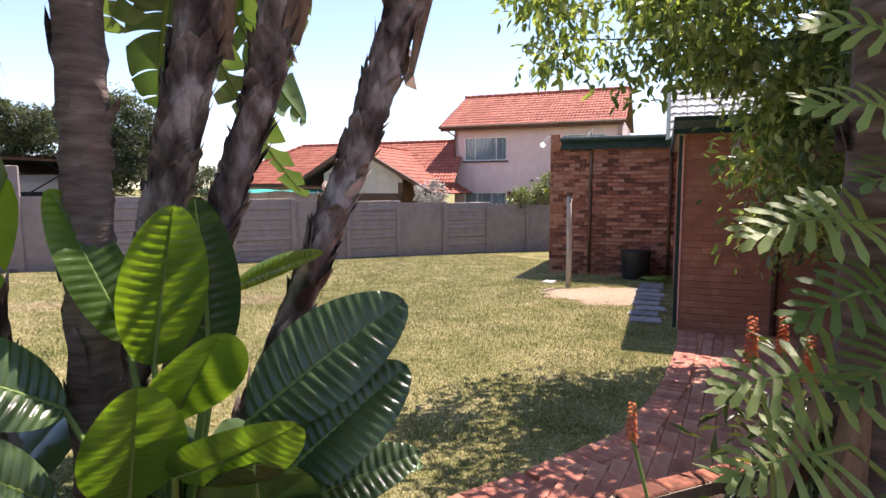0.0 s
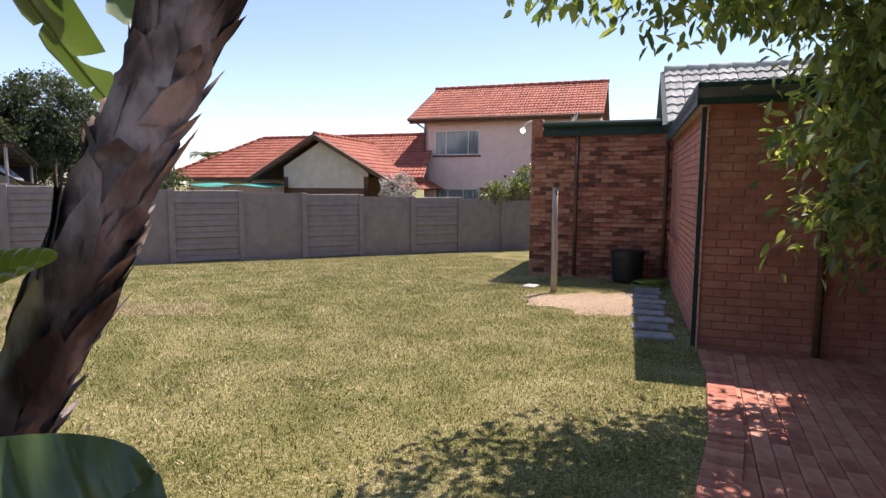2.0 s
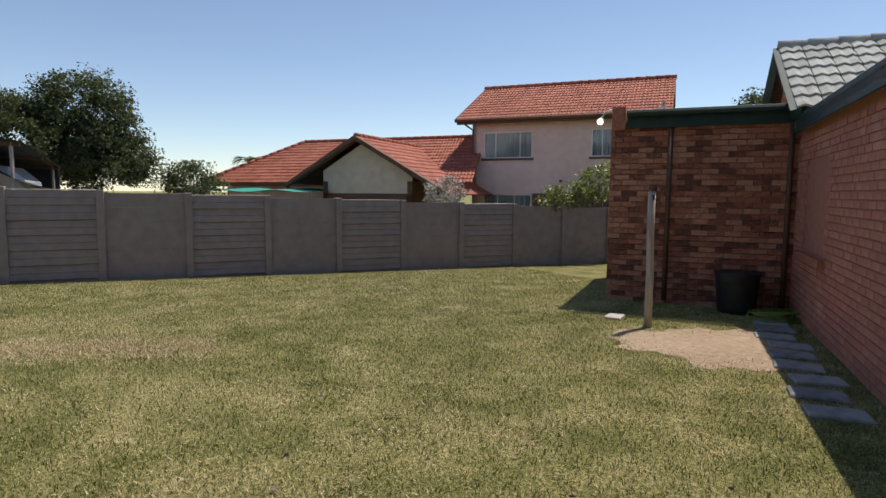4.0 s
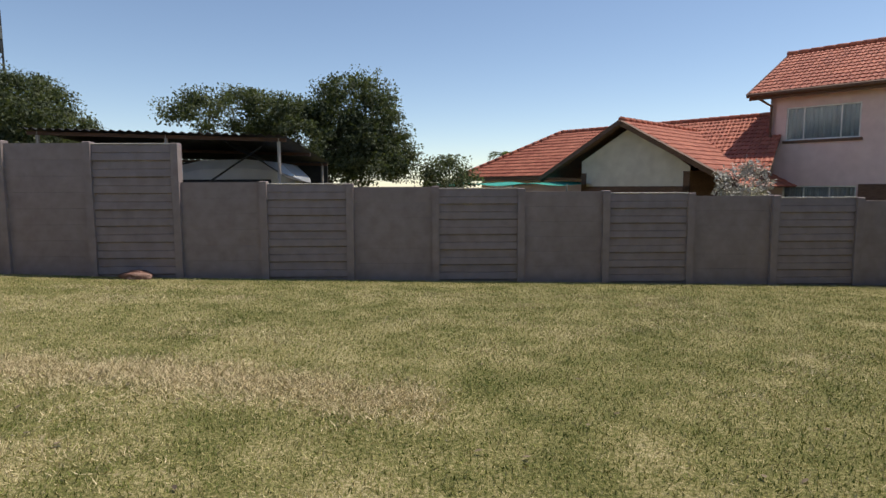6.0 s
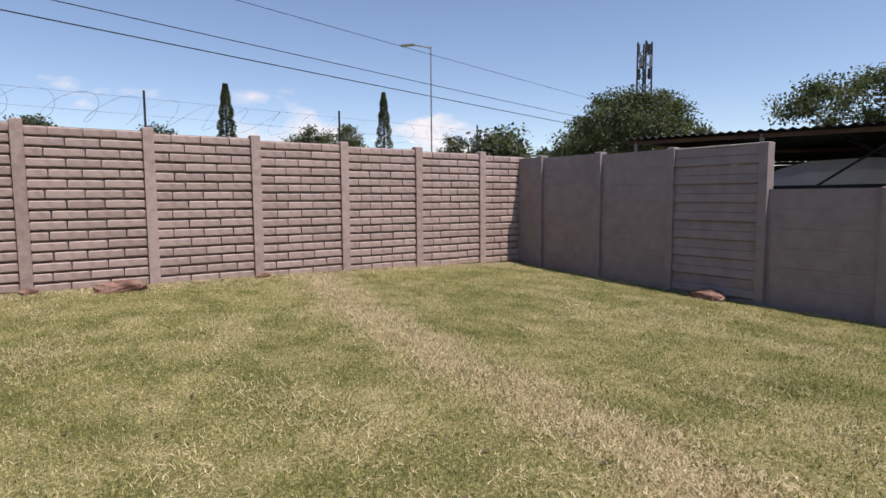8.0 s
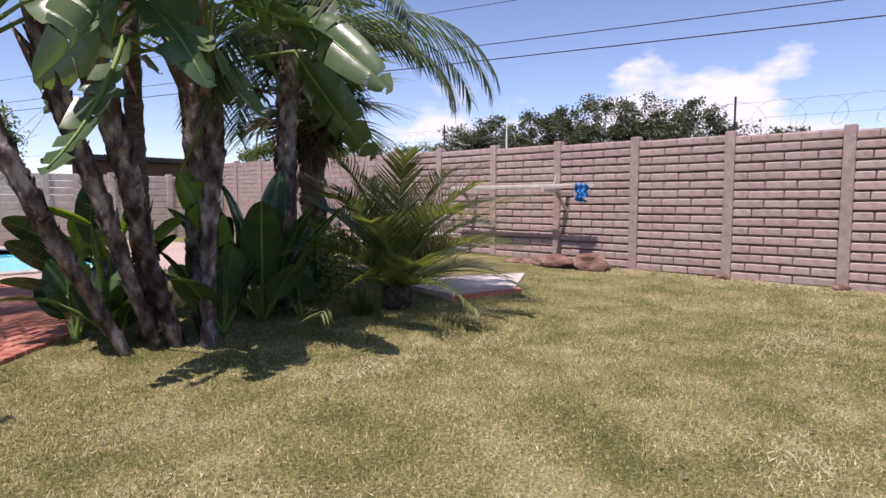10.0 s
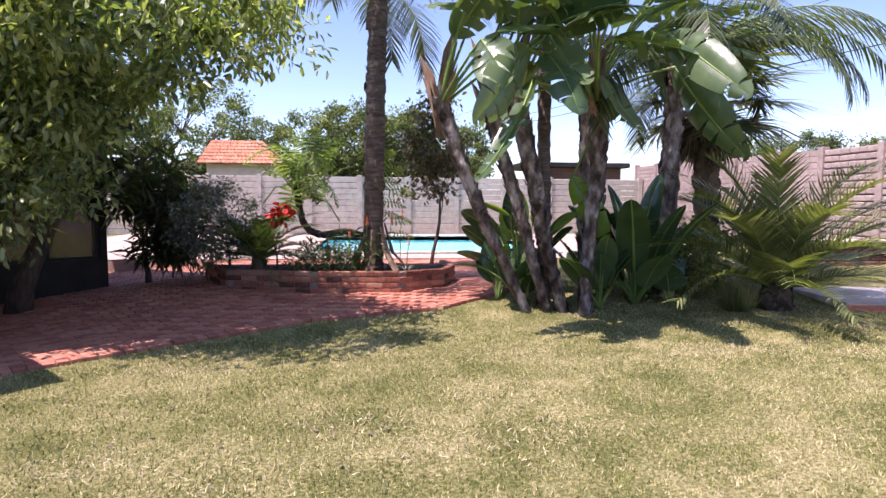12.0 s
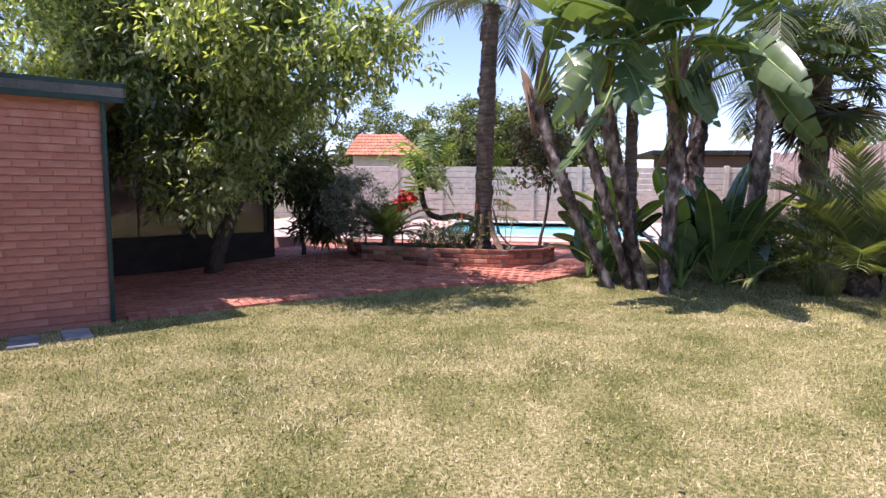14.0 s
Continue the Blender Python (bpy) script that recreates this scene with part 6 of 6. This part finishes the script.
# trees and houses beyond the pool wall
for i, (x, y, h, w) in enumerate(((3.2, -21, 6.4, 2.2), (0.6, -22, 6.2, 2.2), (-2.2, -22, 5.6, 2.2), (6.0, -24, 6.2, 2.4), (-20, -27, 5.6, 2.4), (-24, -28, 5.9, 2.6), (-28, -28, 6.2, 2.8), (-33, -26, 6.3, 3.0), (11, -22, 7.5, 3.5), (16, -20, 8, 4))):
    tree("garden_tree", "leafy green tree in a neighbouring garden", (x, y, -0.5), h, 0.2, [((x, y, h * 0.62), (w, w, h * 0.36)), ((x + 0.8, y, h * 0.42), (w * 0.8, w * 0.8, h * 0.25))], 19000, 0.15, GARDENLEAF, seed=360 + i, tmpl="card", clumps=150, clump_r=0.45, depth=2, trunk_len=h * 0.35, aspect=1.1, group="trees beyond the pool wall")
rh = thing("red_roofed_house", "cream house with an orange-red tiled gable roof", "house")
slab(Vector((6.3, -16.2, 0)), Vector((9.2, -16.2, 0)), -0.3, 2.85, 0.2, Vector((0, -1, 0)), CREAM, "wall", rh)
slab(Vector((6.3, -20.2, 0)), Vector((6.3, -16.4, 0)), -0.3, 2.85, 0.2, Vector((1, 0, 0)), CREAM, "wall", rh)
tile_roof(rh, (5.9, -15.7, 2.75), (9.5, -15.7, 2.75), (7.2, -18.2, 3.95), (9.5, -18.2, 3.95), PALETILE)
Build().add([(5.9, -15.7, 2.75), (7.2, -18.2, 3.95), (5.9, -20.7, 2.75)], [(0, 1, 2)]).make("hip_roof", PALETILE, rh)
ob_ = thing("outbuilding", "low outbuilding with a dark flat roof beyond the wall", "building")
slab(Vector((-9, -15.5, 0)), Vector((-4.6, -15.5, 0)), -0.3, 2.75, 0.2, Vector((0, -1, 0)), TIMBER, "wall", ob_)
Build().box(-9.3, -19, 2.76, -4.4, -15.2, 2.98, bevel=0.03).make("roof", SHEETMETAL, ob_)


# soft fair-weather clouds far away, on one curved backdrop
bv = []
for i in range(41):
    a = radians(140 + i * 2.2)
    for k in range(2):
        bv.append((1900 * math.cos(a), 1900 * math.sin(a), 20 + 640 * k))
tagged(Build().add(bv, [(2 * i, 2 * i + 2, 2 * i + 3, 2 * i + 1) for i in range(40)]).make("backdrop", CLOUD, smooth=True), "soft white fair-weather clouds low over the horizon", "clouds", kind="structure").visible_shadow = False

# satellite dish on the flat roof
p = J + B * 1.9 + A * 1.2
dish = thing("satellite_dish", "small grey satellite dish on the flat roof", "satellite dish", at=(p.x, p.y, ROOF_Z + 0.36))
Build().tube([(0, 0, 0), (0, 0, 0.22)], 0.015, 6).make("mast", STEEL, dish)
dv_, df_ = [(0, 0, 0)], []
for r in range(1, 5):
    for i in range(20):
        a = i * math.pi / 10
        dv_.append((0.045 * r * math.cos(a), 0.0045 * r * r, 0.05 * r * math.sin(a)))
df_ = [(0, 1 + i, 1 + (i + 1) % 20) for i in range(20)] + [(1 + r * 20 + i, 1 + (r + 1) * 20 + i, 1 + (r + 1) * 20 + (i + 1) % 20, 1 + r * 20 + (i + 1) % 20) for r in range(3) for i in range(20)]
ob = Build().add(dv_, df_).make("dish", STEEL, dish, smooth=True)
ob.location = (0, 0, 0.22)
ob.rotation_euler, ob.scale = (0.5, 0, 0.6), (0.65, 0.65, 0.65)
Build().tube([(0, 0, 0.17), (-0.05, 0.11, 0.28)], 0.01, 5).make("feed_arm", STEEL, dish)
# distant palm crown over the neighbour's roof
fp = thing("distant_palm", "small far palm crown above the roofs", "palm")
x, y = bearing((1.87, 4.37), -16.4, -0.168, 48)
Build().tube([(x, y, -1), (x, y, 3.6)], [0.2, 0.16], 6).make("trunk", TREEBARK, fp)
for i in range(14):
    frond(fp, (x, y, 3.6), i * 2.4, 0.8 - 0.08 * (i % 8), 1.5, 1.5, 0.6, 16, PALMLEAF, width=0.08)

# ---------------------------------------------------------------- grass, then bricks and pavers (many small pieces)
rng = np.random.default_rng(5)
n = 700000
gx, gy = rng.uniform(-8.1, 9.6, n), rng.uniform(0.8, 16.2, n)
keep = rng.random(n) < np.clip(1.25 - np.hypot(gx - 1.2, gy - 7.0) / 14, 0.35, 1)
gx, gy = gx[keep], gy[keep]
mask = np.ones(len(gx), bool)
for i in range(len(gx)):
    x, y = gx[i], gy[i]
    if (x > -0.5 and y < edge_y(min(x, 7.19)) + 0.03) or ((x - 7.0) / 1.1) ** 2 + ((y - 7.75) / 0.95) ** 2 < 0.12 + 0.85 * rng.random() or (x < -3.8 and y < 3.65 and inside(x, y, sp_)):
        mask[i] = False
    else:
        # house footprint
        q = (x - C.x) * A.x + (y - C.y) * A.y
        w = (x - C.x) * B.x + (y - C.y) * B.y
        if q > -0.02 and w < 0.02 or q > wing_len - 0.05 and w < 2.5:
            mask[i] = False
gx, gy = gx[mask], gy[mask]
gz = np.array([ground_z(x, y) for x, y in zip(gx, gy)]) - 0.006
m_ = len(gx)
a = rng.random(m_) * 6.28
lean = rng.random(m_) * 1.1
d = np.stack([np.cos(a) * np.sin(lean), np.sin(a) * np.sin(lean), np.cos(lean)], 1)
BL_V, BL_F = np.array([(-0.5, 0, 0), (0.5, 0, 0), (0, 1, 0)]), np.array([(0, 1, 2)])
v, f = scatter(BL_V, BL_F, np.stack([gx, gy, gz], 1), frames(d, rng.normal(size=(m_, 3))), 0.005 + 0.005 * rng.random(m_), 0.018 + 0.026 * rng.random(m_) ** 2)
gr = tagged(np_mesh("grass", v, f, BLADE), "short mown grass blades, green mixed with straw", "grass", kind="stuff")

# bricks of the pink wall
bm_ = shared_box("wall_brick", 0.07, 0.448, 0.118, BRICKWALL, 0.015)
bm_half = shared_box("wall_brick_half", 0.07, 0.21, 0.118, BRICKWALL, 0.015)
for i, (pan, y0, y1, top) in enumerate(west_panels):
    if y1 < -1.5:
        rest = Build()
    L = y1 - y0
    for r in range(16):
        zc = top - 0.012 - 0.073 - r * 0.146
        cuts = [0.0, 0.43 + 0.05 * RNG.random(), 0.88 + 0.06 * RNG.random(), L] if r % 2 else [0.0, 0.2 + 0.08 * RNG.random(), 0.66 + 0.07 * RNG.random(), 1.11 + 0.08 * RNG.random(), L]
        for c0, c1 in zip(cuts, cuts[1:]):
            w = c1 - c0 - 0.012
            if y1 < -1.5:
                rest.box(WALL_X - 0.03, y0 + c0 + 0.006, zc - 0.066, WALL_X + 0.03, y0 + c1 - 0.006, zc + 0.066)
                continue
            ob = piece("brick", bm_ if w > 0.3 else bm_half, (WALL_X + 0.002 + 0.012 * RNG.random(), y0 + (c0 + c1) / 2, zc + 0.006 * (RNG.random() - 0.5)), pan, tilt=0.012 * (RNG.random() - 0.5))
            ob.scale = (1, (w - 0.008 * RNG.random()) / (0.448 if w > 0.3 else 0.21), 1 + 0.08 * (RNG.random() - 0.5))
    if y1 < -1.5:
        rest.make("brickwork", BRICKWALL, pan)["kind"] = "stuff"

# face bricks of the house
brick_face(house, C + B * 0.006, J + B * 0.006, -0.36, ROOF_Z - 0.05, B, 300, wing_hole, WINGBRICK, WINGBRICKI, 0.004, -0.008)
brick_face(house, C - A * 0.006, C + D * 3.8 - A * 0.006, -0.36, ROOF_Z - 0.05, -A, 0, (), WINGBRICK, WINGBRICKI, 0.004, -0.008)
brick_face(house, J - A * 0.006, KA - A * 0.006, -0.52, ROOF_Z + 0.2, -A, 150)

# pavers in running rows along the path
ux = Vector((0.8, 0.6, 0))
uy = Vector((-0.6, 0.8, 0))
pmesh = shared_box("paver", 0.214, 0.104, 0.05, PAVER, 0.005)
rest = Build()
near = 0
rzp = math.atan2(0.6, 0.8)
for r in range(-70, 60):
    for k in range(-10, 55):
        p = ux * (k * 0.22 + (0.11 if r % 2 else 0)) + uy * (r * 0.11)
        x, y = p.x, p.y
        if y < -4.4 or x > 9.4 or not on_paving(x, y + 0.05) or inside(x, y, PLANTER):
            continue
        q, w = (p - C).dot(A), (p - C).dot(B)
        if q > -0.1 and w < 0.1 and w > -3.9:
            continue
        z = ground_z(x, y) - 0.008 + 0.004 * RNG.random()
        if 0.6 < x < 4.6 and 1.4 < y < 3.6 and near < 300:
            ob = piece("paver", pmesh, (x, y, z), paving, rzp + (RNG.random() - 0.5) * 0.03)
            near += 1
        else:
            rest.box(-0.107, -0.052, -0.025, 0.107, 0.052, 0.025, Matrix.Translation((x, y, z)) @ Matrix.Rotation(rzp + (RNG.random() - 0.5) * 0.02, 4, "Z"))
rest.make("paver_run", PAVERI, paving)["kind"] = "stuff"
# soldier row along the lawn
em = shared_box("edge_paver", 0.104, 0.214, 0.05, PAVER, 0.005)
for (x1, y1), (x0, y0) in zip(PATH_EDGE[1:8], PATH_EDGE[2:9]):
    p, q = Vector((x0, y0, 0)), Vector((x1, y1, 0))
    d = (q - p).normalized()
    k = 0.05
    while k < (q - p).length:
        c_ = p + d * k + Vector((d.y, -d.x, 0)) * 0.02
        piece("paver", em, (c_.x, c_.y, ground_z(c_.x, c_.y) + 0.008), paving, math.atan2(d.y, d.x) + (RNG.random() - 0.5) * 0.05)
        k += 0.112

# a worn strip of dry straw across the lawn, and dead grass along the foot of the wall
rng = np.random.default_rng(9)
STRIP = [(-7.9, 11.3), (-6.2, 10.9), (-4.5, 10.62), (-2.5, 10.42), (-0.7, 10.33), (0.2, 10.15), (0.9, 9.9), (1.9, 9.6)]
sx_, sy_ = [], []
for (x0, y0), (x1, y1) in zip(STRIP, STRIP[1:]):
    k = int(52000 * math.hypot(x1 - x0, y1 - y0) / 10)
    u = rng.random(k)
    sx_.append(x0 + (x1 - x0) * u + rng.normal(size=k) * 0.1)
    sy_.append(y0 + (y1 - y0) * u + rng.normal(size=k) * 0.22 + 0.1 * np.sin(u * 9 + x0))
k = 15000
wy = rng.uniform(1.5, 16, k)
sx_.append(-8.1 + np.abs(rng.normal(size=k)) * 0.3)
sy_.append(wy)
k = 22000
cx, cy = rng.uniform(-7, 6, 90), rng.uniform(4.5, 15, 90)
w = rng.integers(0, 90, k)
sx_.append(cx[w] + rng.normal(size=k) * 0.3)
sy_.append(cy[w] + rng.normal(size=k) * 0.14)
sx_, sy_ = np.concatenate(sx_), np.concatenate(sy_)
inn_ = np.array([not ((x - C.x) * A.x + (y - C.y) * A.y > -0.1 and (x - C.x) * B.x + (y - C.y) * B.y < 0.1) and not (x < -3.8 and y < 3.7) for x, y in zip(sx_, sy_)])
sx_, sy_ = sx_[inn_], sy_[inn_]
m_ = len(sx_)
sz_ = np.array([ground_z(x, y) for x, y in zip(sx_, sy_)]) - 0.004
a = rng.random(m_) * 6.28
lean = 0.5 + rng.random(m_) * 0.95
d = np.stack([np.cos(a) * np.sin(lean), np.sin(a) * np.sin(lean), np.cos(lean)], 1)
v, f = scatter(BL_V, BL_F, np.stack([sx_, sy_, sz_], 1), frames(d, rng.normal(size=(m_, 3))), 0.005 + 0.004 * rng.random(m_), 0.03 + 0.035 * rng.random(m_))
tagged(np_mesh("dry_grass", v, f, STRAW), "dead straw-coloured grass in worn strips of the lawn", "dry grass", kind="stuff")
# fallen leaves scattered on the lawn
k = 150
lx, ly = rng.uniform(-4, 6, k), rng.uniform(4.2, 13, k)
lz = np.array([ground_z(x, y) for x, y in zip(lx, ly)]) + 0.02
d = np.stack([np.cos(lx * 9), np.sin(lx * 9), rng.normal(size=k) * 0.15], 1)
v, f = scatter(LEAF_V, LEAF_F, np.stack([lx, ly, lz], 1), frames(d, np.repeat([[0, 0, 1.0]], k, 0)), np.full(k, 0.05), np.full(k, 0.05))
tagged(np_mesh("fallen_leaves", v, f, DEADLEAF), "small brown fallen leaves scattered on the lawn", "leaves", kind="stuff")
